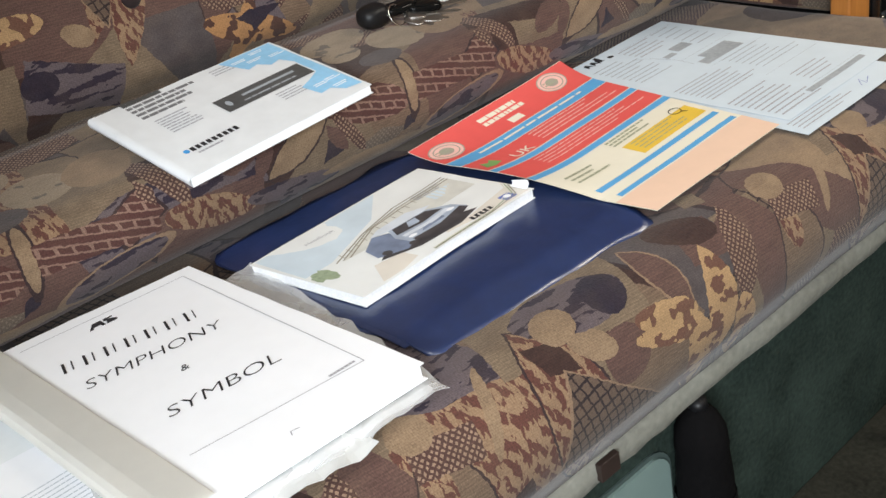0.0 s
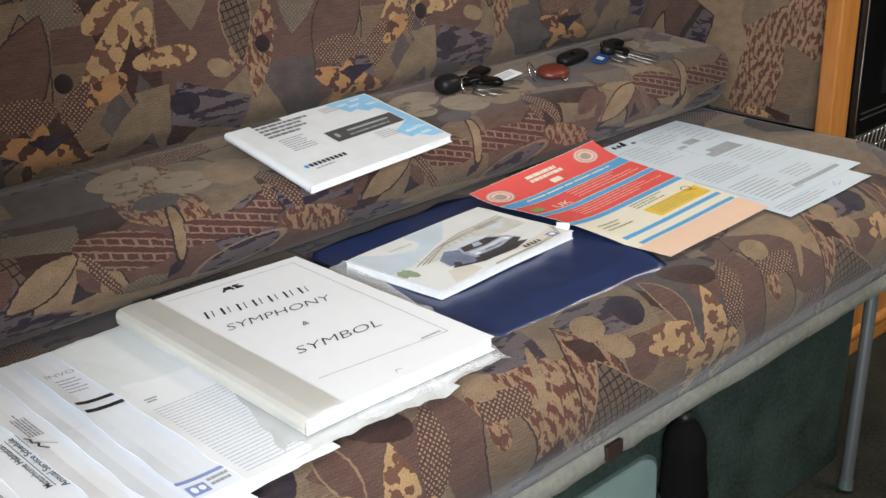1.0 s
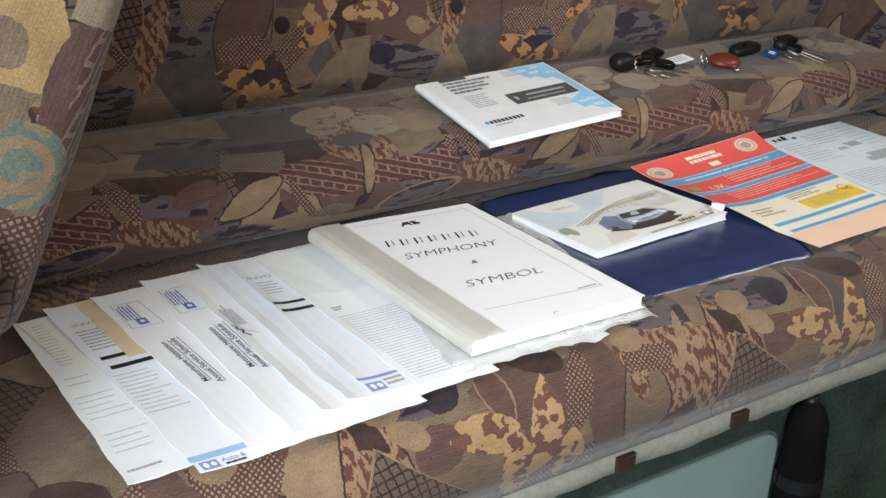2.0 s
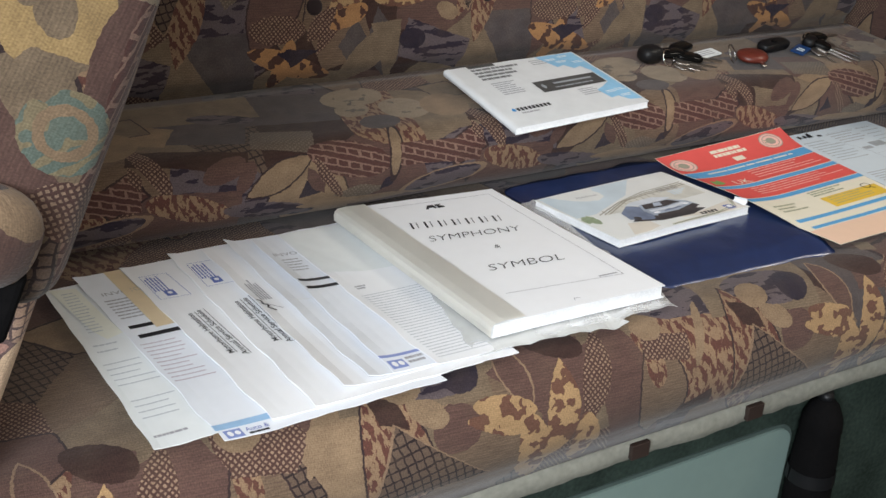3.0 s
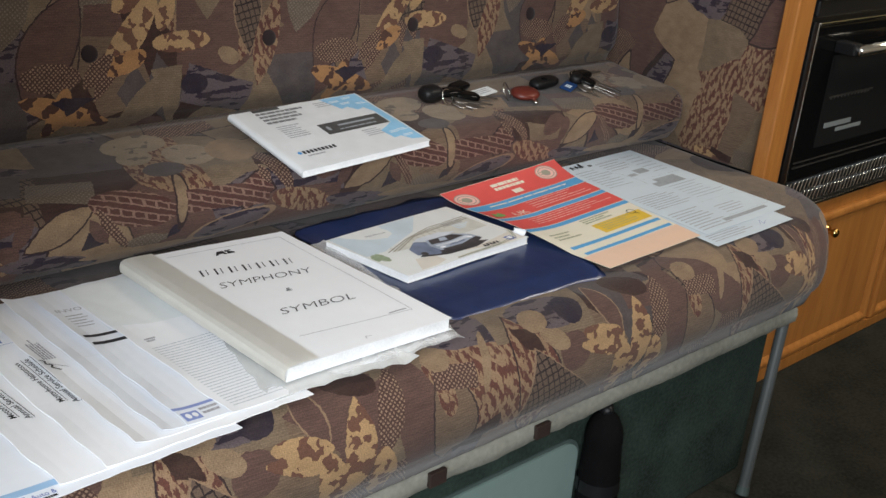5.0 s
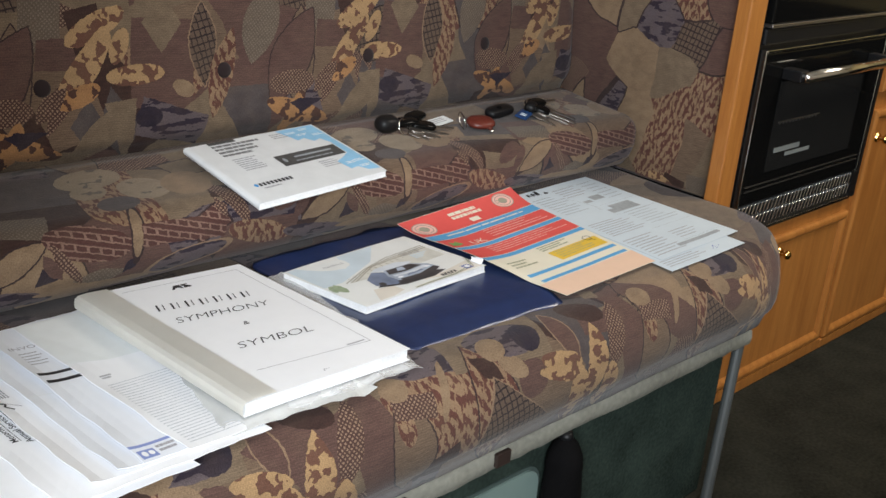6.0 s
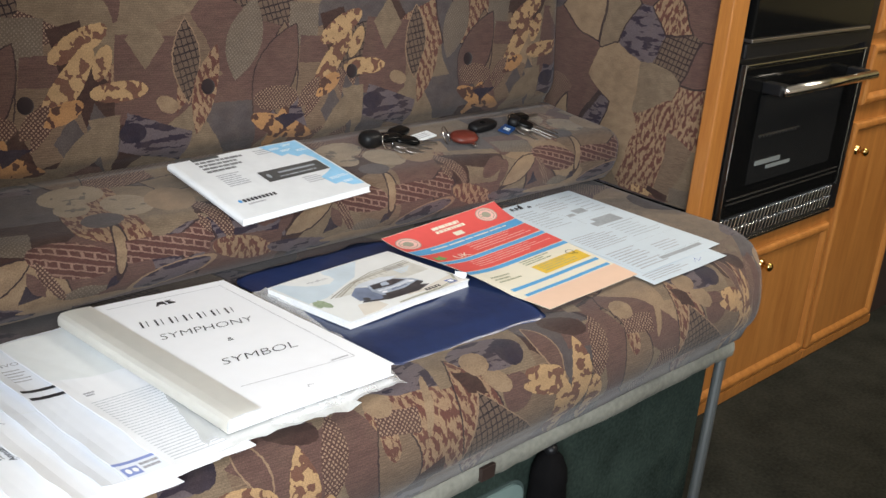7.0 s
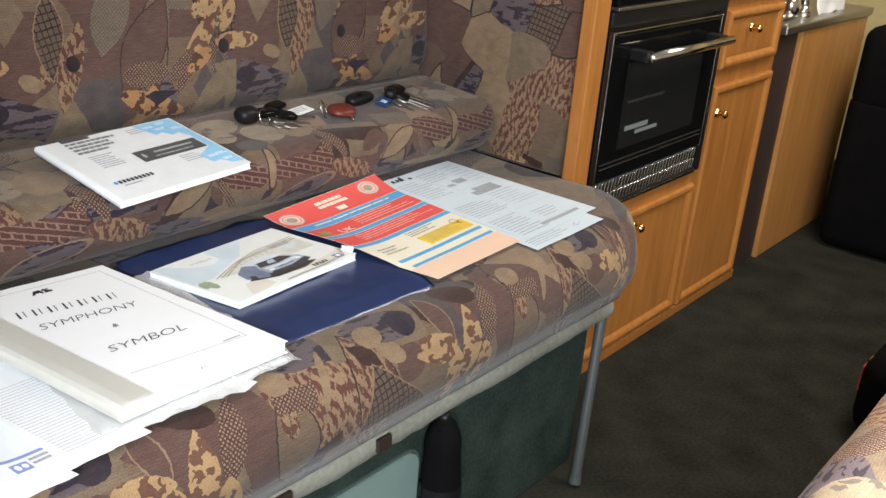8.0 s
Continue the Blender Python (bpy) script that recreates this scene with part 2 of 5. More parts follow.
BOLSTER_TOP = [
    (0.176, 1.177, 0.037, 0.032, -34, "diamond", "olive", 1), (0.29, 1.047, 0.009, 0.022, -32, "oval", "rust", 0), (0.374, 1.031, 0.008, 0.02, 29, "leaf", "rust", 0),
    (0.39, 1.031, 0.007, 0.032, 30, "oval", "dots", 0), (0.422, 0.992, 0.008, 0.072, 86, "oval", "tan", 0), (0.045, 1.014, 0.008, 0.015, -46, "diamond", "navy", 0),
    (0.055, 1.055, 0.007, 0.033, -6, "oval", "tan", 1), (0.116, 1.044, 0.015, 0.056, 87, "box", "brick", 0), (0.122, 1.004, 0.014, 0.054, -79, "oval", "mauvezig", -1),
    (0.049, 1.189, 0.03, 0.043, -78, "oval", "pale", 0), (0.033, 1.15, 0.021, 0.023, -66, "oval", "pale", 0), (0.1, 1.138, 0.032, 0.034, 24, "oval", "pale", 0),
    (0.155, 1.131, 0.036, 0.031, 63, "oval", "tan", 0), (0.169, 1.065, 0.008, 0.017, 13, "diamond", "dots", 0), (0.053, 1.107, 0.019, 0.026, -85, "oval", "grey", 0),
]
BACK_GROUND = [
    (0.194, 2.112, 0.061, 0.046, 85, "box", "rust", 0), (0.316, 2.026, 0.041, 0.047, -89, "box", "grey", 0), (0.052, 2.087, 0.04, 0.073, 18, "box", "khaki", 0),
    (0.261, 2.012, 0.034, 0.051, 28, "box", "olive", 0), (0.031, 2.172, 0.027, 0.033, -6, "box", "graydots", 0), (0.196, 2.167, 0.029, 0.043, -4, "diamond", "olive", 0),
    (0.06, 2.132, 0.02, 0.036, 85, "box", "rust", 0), (0.083, 2.038, 0.024, 0.036, -4, "diamond", "grey", 0), (0.124, 2.034, 0.03, 0.053, 7, "diamond", "grey", 0),
    (0.091, 2.163, 0.023, 0.029, 12, "box", "brown", 0), (0.414, 2.102, 0.027, 0.075, -4, "leaf", "khaki", 1), (0.351, 2.158, 0.029, 0.063, -17, "leaf", "graydots", 0),
    (0.257, 2.133, 0.021, 0.059, 0, "leaf", "net", -1), (0.286, 2.09, 0.019, 0.066, -18, "leaf", "stripe", 0), (0.098, 2.021, 0.021, 0.063, -46, "leaf", "olive", 0),
    (0.402, 2.104, 0.034, 0.078, -29, "leaf", "rust", 1), (0.401, 2.066, 0.018, 0.039, 88, "oval", "dots", 0), (0.056, 2.078, 0.013, 0.055, -30, "leaf", "dots", 0),
]
BACK_TOP = [
    (0.202, 2.027, 0.026, 0.052, 70, "box", "mauvezig", 0), (0.168, 2.042, 0.014, 0.02, -90, "oval", "navy", 0), (0.222, 2.075, 0.011, 0.018, 68, "oval", "tan", 0),
    (0.132, 2.022, 0.02, 0.045, -177, "tri", "olive", 0), (0.102, 2.165, 0.017, 0.046, -62, "oval", "cream", 0), (0.085, 2.112, 0.018, 0.058, -39, "oval", "cream", 0),
    (0.134, 2.138, 0.012, 0.026, -21, "oval", "cream", 0), (0.153, 2.098, 0.014, 0.041, -89, "oval", "cream", 0), (0.074, 2.077, 0.013, 0.03, -70, "oval", "orange", 0),
    (0.414, 2.019, 0.016, 0.062, 67, "oval", "orange", 0), (0.402, 2.018, 0.013, 0.037, -29, "oval", "orange", 0), (0.007, 2.032, 0.011, 0.02, -79, "tri", "navy", 0),
    (0.038, 2.069, 0.012, 0.031, -46, "leaf", "dots", 0), (0.414, 2.032, 0.009, 0.019, 77, "diamond", "navy", 0),
]
SEAT_FABRIC = cloth("seat_cloth", SEAT_GROUND + SEAT_TOP)
BOLSTER_FABRIC = cloth("bolster_cloth", BOLSTER_GROUND + BOLSTER_TOP)
BACK_FABRIC = cloth("back_cloth", BACK_GROUND + BACK_TOP)
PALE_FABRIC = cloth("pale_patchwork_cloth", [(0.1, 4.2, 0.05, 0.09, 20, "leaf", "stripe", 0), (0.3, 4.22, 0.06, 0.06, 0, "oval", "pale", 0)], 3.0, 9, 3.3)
CAB_MOTIFS = [
    (1.78, 5.24, 0.05, 0.06, 0, "diamond", "rust", 0), (1.89, 5.228, 0.04, 0.034, 10, "oval", "yellow", 0), (1.886, 5.225, 0.014, 0.012, 30, "oval", "olive", 0), (1.893, 5.243, 0.01, 0.008, 0, "oval", "olive", 0),
    (1.868, 5.186, 0.045, 0.014, 0, "oval", "rust", 0), (1.84, 5.17, 0.14, 0.014, 0, "oval", "brick", 0), (1.822, 5.2, 0.026, 0.028, 0, "oval", "teal", 0), (1.822, 5.2, 0.017, 0.019, 0, "oval", "tan", 0),
    (1.822, 5.2, 0.011, 0.012, 20, "oval", "teal", 0), (1.93, 5.178, 0.02, 0.02, 0, "box", "pale", 0), (1.85, 5.225, 0.016, 0.03, 30, "diamond", "olive", 0), (1.775, 5.18, 0.02, 0.03, 0, "oval", "dots", 0)]
CAB_FABRIC = cloth("cab_cloth", CAB_MOTIFS, 0.62, 8, 1.7)
PAPER = plain("paper", (0.86, 0.87, 0.9), 0.55, grain=0.02, bump=0.02)
# greyer and more mottled than PAPER, for the radio manual
PAPER_GREYER = plain("greyer_cover", (0.71, 0.725, 0.74), 0.5, grain=0.07, scale=50, bump=0.04)
PAPER_GREY = plain("thin_paper", (0.78, 0.81, 0.82), 0.6, grain=0.04, bump=0.03)
PAPER_COOL = plain("copier_paper", (0.8, 0.83, 0.89), 0.55, grain=0.03, bump=0.02)
PAPER_SLIP = plain("till_paper", (0.8, 0.81, 0.73), 0.6, grain=0.04)
PAGE_BLOCK = plain("page_edges", (0.82, 0.83, 0.85), 0.7, grain=0.12, scale=500)
MANILA = plain("manila", (0.7, 0.56, 0.37), 0.7)
PAPER_BLUE = plain("form_paper", (0.6, 0.68, 0.75), 0.6, grain=0.04)
SPINE_CREAM = plain("satin_strip", (0.88, 0.86, 0.81), 0.4, grain=0.03)
INK = plain("ink_black", (0.018, 0.018, 0.022), 0.5, bump=0)
INK_GREY = plain("ink_grey", (0.36, 0.36, 0.39), 0.6, bump=0)
INK_BLUE = plain("ink_blue", (0.12, 0.17, 0.45), 0.6, bump=0)
INK_FAINT = plain("ink_faint", (0.36, 0.39, 0.43), 0.6, bump=0)
INK_PALE = plain("ink_pale", (0.5, 0.53, 0.57), 0.6, bump=0)
INK_LOGO = plain("ink_logo", (0.24, 0.3, 0.58), 0.6, bump=0)
INK_RED = plain("ink_rose", (0.54, 0.47, 0.53), 0.6, bump=0)
INK_OLIVE = plain("ink_olive", (0.35, 0.36, 0.25), 0.6, bump=0)
PRINT_BLUE = plain("print_blue", (0.32, 0.5, 0.72), 0.6, bump=0)
PRINT_GREY = plain("print_grey", (0.34, 0.37, 0.4), 0.6, grain=0.25, scale=200, bump=0)
PRINT_TEXT = plain("print_text", (0.17, 0.17, 0.18), 0.5, grain=0.2, scale=200, bump=0)
PRINT_DARK = plain("print_dark", (0.075, 0.075, 0.075), 0.5, grain=0.25, scale=200, bump=0)
PRINT_SKY = plain("print_sky", (0.28, 0.55, 0.78), 0.5, grain=0.12, scale=120, bump=0)
PRINT_SKY_DARK = plain("print_dot", (0.05, 0.3, 0.65), 0.5, bump=0)
BLUE = plain("blue_vinyl", (0.012, 0.027, 0.095), 0.3, grain=0.25, scale=70, bump=0.2, spec=1.0)
RED = plain("red_print", (0.72, 0.1, 0.09), 0.55, grain=0.05, bump=0)
TAX_CREAM = plain("cream_print", (0.78, 0.73, 0.6), 0.55, grain=0.03, bump=0)
TAX_PINK = plain("pink_print", (0.8, 0.56, 0.42), 0.55, grain=0.03, bump=0)
TAX_BLUE = plain("blue_print", (0.1, 0.36, 0.66), 0.55, grain=0.05, bump=0)
TAX_BLUE_DARK = plain("blue_plastic", (0.012, 0.05, 0.16), 0.35)
TAX_YELLOW = plain("yellow_print", (0.75, 0.5, 0.06), 0.55, grain=0.08, bump=0)
TAX_PALE = plain("pale_red_print", (0.82, 0.5, 0.44), 0.55, bump=0)
TAX_SEAL = plain("seal_print", (0.36, 0.33, 0.27), 0.55, grain=0.1, scale=300, bump=0)
TAX_GREEN = plain("green_print", (0.2, 0.38, 0.12), 0.55, bump=0)
HB_COVER = plain("picture_cover", (0.79, 0.8, 0.79), 0.28, grain=0.08, scale=25, bump=0)
HB_SKY = plain("picture_sky", (0.62, 0.71, 0.78), 0.28, grain=0.12, scale=30, bump=0)
HB_ROAD = plain("picture_road", (0.72, 0.67, 0.6), 0.28, grain=0.1, scale=30, bump=0)
HB_GREEN = plain("picture_green", (0.3, 0.36, 0.24), 0.28, grain=0.4, scale=200, bump=0)
HB_LINE = plain("picture_line", (0.27, 0.24, 0.18), 0.28, bump=0)
HB_VAN = plain("picture_van", (0.42, 0.48, 0.58), 0.28, grain=0.25, scale=70, bump=0)
HB_WALL = plain("picture_wall", (0.66, 0.65, 0.6), 0.28, grain=0.15, scale=60, bump=0)
HB_VAN_LIGHT = plain("picture_van_light", (0.66, 0.7, 0.76), 0.28, grain=0.12, scale=60, bump=0)
HB_DARK = plain("picture_dark", (0.07, 0.065, 0.07), 0.28, grain=0.4, scale=90, bump=0)
HB_BLUE = plain("picture_blue", (0.19, 0.23, 0.33), 0.28, grain=0.3, scale=80, bump=0)
CARPET = plain("carpet", (0.025, 0.025, 0.0195), 0.97, grain=0.55, scale=150, bump=0.8, spec=0.1)
BASE_CARPET = plain("base_carpet", (0.027, 0.04, 0.033), 0.97, grain=0.6, scale=170, bump=0.8, spec=0.1)
SEAM = plain("hatch_seam", (0.06, 0.085, 0.078), 0.6)
HATCH = plain("hatch_plastic", (0.19, 0.26, 0.24), 0.45, grain=0.04)
BOARD = plain("pale_lining", (0.23, 0.225, 0.19), 0.85, grain=0.3, scale=110, bump=0.4)
CLIP = plain("clip_brown", (0.035, 0.022, 0.018), 0.5)
BLACK = plain("black", (0.007, 0.007, 0.008), 0.45, spec=0.3)
GLOSS_BLACK = plain("gloss_black", (0.005, 0.005, 0.005), 0.08, grain=0.02, bump=0, spec=0.12)
DARK_GLASS = plain("dark_glass", (0.014, 0.014, 0.014), 0.04, grain=0.02, bump=0, spec=0.25)
TRAY = plain("tray_enamel", (0.2, 0.22, 0.22), 0.4)
BLACK_CLOTH = plain("black_cloth", (0.0045, 0.0042, 0.0045), 0.9, grain=0.3, scale=200, bump=0.3, spec=0.06)
STEEL = plain("steel", (0.72, 0.71, 0.69), 0.18, metal=1.0, grain=0.04)
STEEL_DULL = plain("steel_dull", (0.42, 0.4, 0.38), 0.38, metal=1.0, grain=0.1)
BRASS = plain("brass", (0.75, 0.5, 0.18), 0.18, metal=1.0, grain=0.05)
GREY_TUBE = plain("grey_tube", (0.07, 0.076, 0.076), 0.45)
LEATHER = plain("leather", (0.12, 0.022, 0.014), 0.35, grain=0.2, scale=150, bump=0.2)
RED_BAND = plain("red_band", (0.6, 0.03, 0.02), 0.6)
YELLOW_BAND = plain("yellow_band", (0.55, 0.4, 0.05), 0.6)
WALL = plain("wall_lining", (0.5, 0.46, 0.39), 0.8)
CREAM_WALL = plain("cream_wall", (0.62, 0.5, 0.24), 0.8)


def wood(name, light, dark, rough=0.35):
    """Straight upright grain with pores."""
    m, nt, b = nodes_of(name, rough)
    n, l = nt.nodes, nt.links
    co, mp = n.new("ShaderNodeTexCoord"), n.new("ShaderNodeMapping")
    mp.inputs["Scale"].default_value = (1, 1, 0.07)
    l.new(co.outputs["Object"], mp.inputs["Vector"])
    a, c = n.new("ShaderNodeTexNoise"), n.new("ShaderNodeTexNoise")
    a.inputs["Scale"].default_value, a.inputs["Detail"].default_value = 55, 5
    c.inputs["Scale"].default_value, c.inputs["Detail"].default_value = 420, 3
    l.new(mp.outputs[0], a.inputs["Vector"])
    l.new(mp.outputs[0], c.inputs["Vector"])
    add = n.new("ShaderNodeMath")
    add.operation = "MULTIPLY_ADD"
    add.inputs[1].default_value = 0.45
    l.new(c.outputs["Fac"], add.inputs[0])
    l.new(a.outputs["Fac"], add.inputs[2])
    r = n.new("ShaderNodeValToRGB")
    r.color_ramp.elements[0].position, r.color_ramp.elements[1].position = 0.5, 0.95
    r.color_ramp.elements[0].color, r.color_ramp.elements[1].color = (*dark, 1), (*light, 1)
    l.new(add.outputs[0], r.inputs["Fac"])
    l.new(r.outputs[0], b.inputs["Base Color"])
    bu = n.new("ShaderNodeBump")
    bu.inputs["Strength"].default_value, bu.inputs["Distance"].default_value = 0.15, 0.001
    l.new(c.outputs["Fac"], bu.inputs["Height"])
    l.new(bu.outputs[0], b.inputs["Normal"])
    return m


OAK = wood("honey_oak", (0.48, 0.2, 0.048), (0.33, 0.12, 0.026))
PALE_OAK = wood("pale_oak", (0.54, 0.255, 0.075), (0.42, 0.175, 0.045))
# wood with the shade beside the sink unit put into its colour
SHADED_WOOD = wood("shaded_strip", (0.045, 0.026, 0.022), (0.03, 0.018, 0.016), 0.6)

PLASTIC, _nt, _b = nodes_of("clear_film", 0.12)
_b.inputs["Base Color"].default_value = (0.93, 0.94, 0.94, 1)
_b.inputs["Alpha"].default_value = 0.3
_b.inputs["Specular IOR Level"].default_value = 0.9
_b.inputs["Roughness"].default_value = 0.07

MILKY_PLASTIC, _nt, _b = nodes_of("milky_film", 0.18)
_b.inputs["Base Color"].default_value = (0.8, 0.81, 0.8, 1)
_b.inputs["Alpha"].default_value = 0.6
_b.inputs["Specular IOR Level"].default_value = 0.8

# ---- helpers ----


def mesh_from(name, bm, material):
    me = bpy.data.meshes.new(name)
    bm.normal_update()
    bm.to_mesh(me)
    bm.free()
    if material:
        me.materials.append(material)
    return me


def part(name, bm, material, parent=None, label=""):
    ob = new(name, mesh_from(name, bm, material))
    ob.parent = parent
    return tagged(ob, label)


def box_bm(x0, x1, y0, y1, z0, z1, bevel=0.0, seg=2, bm=None):
    own = bm is None
    bm = bm or bmesh.new()
    made = bmesh.ops.create_cube(bm, size=1.0)["verts"]
    for v in made:
        v.co = Vector(((x0 + x1) / 2 + v.co.x * (x1 - x0), (y0 + y1) / 2 + v.co.y * (y1 - y0), (z0 + z1) / 2 + v.co.z * (z1 - z0)))
    if bevel and own:
        bmesh.ops.bevel(bm, geom=bm.edges[:], offset=bevel, segments=seg, affect="EDGES", profile=0.5)
    return bm


def smooth(ob):
    for p in ob.data.polygons:
        p.use_smooth = True
    return ob


def structure(name, bm, material, label, category):
    return tagged(part(name, bm, material), label, category, kind="structure")


def cushion_bm(profile, x0, x1, rounding=0.03, lumps=0.002, step=0.02, seed=0.0, zero=(0, 0), v_off=0.0, u_off=0.0, cap_low=0.3):
    """A closed section (y, z), swept along x, with rounded ends and a lumpy filling; its cloth is laid in metres."""
    pts = [Vector((0, y, z)) for y, z in profile]
    c = sum(pts, Vector()) / len(pts)
    arcs = [0.0]
    for a, b in zip(pts, pts[1:] + pts[:1]):
        arcs.append(arcs[-1] + (b - a).length)
    start = min(range(len(pts)), key=lambda k: (pts[k] - Vector((0, *zero))).length)
    arcs = [a - arcs[start] + v_off for a in arcs]
    stations = [(x0 + rounding * (1 - math.cos(k / 5 * math.pi / 2)), rounding * (1 - math.sin(k / 5 * math.pi / 2))) for k in range(5)]
    n = max(2, int((x1 - x0 - 2 * rounding) / step))
    stations += [(x0 + rounding + (x1 - x0 - 2 * rounding) * k / n, 0.0) for k in range(n + 1)]
    stations += [(x1 - (s[0] - x0), s[1]) for s in stations[4::-1]]
    bm = bmesh.new()
    uv = bm.loops.layers.uv.new("cloth")
    rings = []
    for x, inset in stations:
        ring = []
        for p in pts:
            d = p - c
            q = c + d * max(0.0, 1 - inset / max(d.length, 1e-4))
            q.x = x
            w = noise.noise(Vector((x * 6 + seed, q.y * 7, q.z * 7))) + 0.5 * noise.noise(Vector((x * 17 + seed, q.y * 17, q.z * 17)))
            ring.append(bm.verts.new(q + d.normalized() * w * lumps))
        rings.append(ring)
    m = len(pts)
    for k in range(len(rings) - 1):
        for i in range(m):
            f = bm.faces.new((rings[k][i], rings[k][(i + 1) % m], rings[k + 1][(i + 1) % m], rings[k + 1][i]))
            for loop, (kk, ii) in zip(f.loops, ((k, i), (k, i + 1), (k + 1, i + 1), (k + 1, i))):
                loop[uv].uv = (stations[kk][0] + u_off, arcs[ii])
            f.smooth = True
    for ring in (rings[0], rings[-1]):
        f = bm.faces.new(ring)
        for loop in f.loops:
            loop[uv].uv = (loop.vert.co.y + 1.1, loop.vert.co.z - cap_low + v_off)
    bmesh.ops.recalc_face_normals(bm, faces=bm.faces[:])
    return bm


# ---- shell ----
structure("floor", box_bm(-2.2, 4.2, -1.7, 0.8, -0.05, 0.0), CARPET, "dark green flecked fitted carpet", "floor")
structure("wall_back", box_bm(-2.2, 4.2, 0.72, 0.78, 0, 2.0), WALL, "beige lined side wall behind the settee", "wall")
# unseen wall; its two openings are added where the side lamps stand
for x0, x1, z0, z1 in ((-2.2, 4.2, 0, 1.08), (-2.2, 4.2, 1.7, 2.0), (-2.2, -1.95, 1.08, 1.7), (-1.07, -1.02, 1.08, 1.7), (-0.28, 4.2, 1.08, 1.7)):
    structure("wall_front", box_bm(x0, x1, -1.76, -1.7, z0, z1), WALL, "beige lined side wall, out of view, with two openings for lamps", "wall")
structure("wall_far", box_bm(3.3, 3.36, -1.7, 0.72, 0, 2.0), CREAM_WALL, "cream yellow end wall", "wall")
for z0, z1 in ((0, 0.85), (1.65, 2.0)):
    structure("wall_cab", box_bm(-2.26, -2.2, -1.7, 0.72, z0, z1), WALL, "beige wall round the windscreen", "wall")
structure("ceiling", box_bm(-2.2, 4.2, -1.7, 0.78, 2.0, 2.05), WALL, "beige lined ceiling", "ceiling")

# ---- settee ----


def thing(name, place, label, category, group=""):
    ob = new(name)
    ob.empty_display_size = 0.05
    ob.matrix_world = place
    return tagged(ob, label, category, group)


ORIGIN = Matrix.Identity(4)


def ellipse_arc(cy, cz, ry, rz, a0, a1, n):
    return [(cy + ry * math.cos(radians(a0 + (a1 - a0) * k / n)), cz + rz * math.sin(radians(a0 + (a1 - a0) * k / n))) for k in range(n + 1)]


def dense(points, step=0.025):
    out = []
    for (y0, z0), (y1, z1) in zip(points, points[1:] + points[:1]):
        k = max(1, round(math.hypot(y1 - y0, z1 - z0) / step))
        out += [(y0 + (y1 - y0) * j / k, z0 + (z1 - z0) * j / k) for j in range(k)]
    return out


# the section runs down the back, along the underside, up the front and over the top
SEAT = dense([(0.5, 0.45), (0.5, 0.312), (0.0, 0.306), (-0.022, 0.308)] + ellipse_arc(0.005, 0.389, 0.062, 0.0675, 230, 90, 14))
seat = thing("seat_cushion", ORIGIN, "long seat cushion in brown and mauve patchwork upholstery", "cushion")
bm = cushion_bm(SEAT, -0.6, 1.04, 0.04, 0.0015, zero=(-0.022, 0.308))
for v in bm.verts:
    if v.co.x > 0.84:
        v.co.x = 0.84 + (v.co.x - 0.84) * (1 - 0.63 * max(0.0, min(1.0, (0.1 - v.co.y) / 0.16)) ** 1.35)
smooth(part("cover", bm, SEAT_FABRIC, seat))
part("seat_board", box_bm(-0.58, 0.9, -0.018, 0.45, 0.289, 0.3, 0.002), BOARD, seat, "pale board under the cushion")
bm = bmesh.new()
rings = []
for k in range(181):
    x = -0.58 + 1.49 * k / 180
    sag = 0.005 * noise.noise(Vector((x * 9, 2, 0))) + 0.0022 * noise.noise(Vector((x * 46, 5, 0))) - 0.0055
    puff = 0.0026 * noise.noise(Vector((x * 21, 9, 0)))
    rings.append([bm.verts.new((x, y, z)) for y, z in ((-0.0185, 0.312), (-0.0255 - puff, 0.308), (-0.0275 - puff, 0.3 + sag * 0.5), (-0.026 - 0.5 * puff, 0.2915 + sag), (-0.0225, 0.288 + sag), (-0.019, 0.2895 + sag))])
for a, b in zip(rings, rings[1:]):
    for k in range(6):
        bm.faces.new((a[k], a[(k + 1) % 6], b[(k + 1) % 6], b[k]))
bmesh.ops.recalc_face_normals(bm, faces=bm.faces[:])
smooth(part("lining_edge", bm, BOARD, seat, "slack whitish lining along the cushion's lower edge"))
for x in (0.177, 0.343):
    part("clip", box_bm(x - 0.012, x + 0.012, -0.0325, -0.026, 0.29, 0.309, 0.001), CLIP, seat, "dark brown fixing clip")

BOLSTER = dense([(0.515, 0.574), (0.52, 0.47), (0.5, 0.461), (0.385, 0.461), (0.362, 0.461), (0.346, 0.469), (0.334, 0.486), (0.327, 0.508), (0.327, 0.528)] + ellipse_arc(0.366, 0.531, 0.039, 0.029, 178, 92, 7) + [(0.4, 0.563), (0.45, 0.567)], 0.022)
bm = cushion_bm(BOLSTER, -0.62, 1.026, 0.02, 0.0015, seed=4, zero=(0.33, 0.48), v_off=1.0)
bolster = smooth(part("bolster_cushion", bm, BOLSTER_FABRIC))
tagged(bolster, "low patterned bolster cushion lying along the seat", "cushion")

BACK = dense([(0.575, 1.34), (0.7, 1.34), (0.69, 0.47), (0.56, 0.47), (0.545, 0.53)] + ellipse_arc(0.56, 0.6, 0.042, 0.035, 225, 180, 4) + [(0.524, 0.68), (0.54, 1.0), (0.55, 1.3)])
back = thing("back_cushion", ORIGIN, "upright buttoned back cushion in patchwork upholstery", "cushion")
BUTTONS = [(0.031 + 0.261 * k, 0.67) for k in range(-2, 4)] + [(0.161 + 0.261 * k, 0.9) for k in range(-2, 4)]
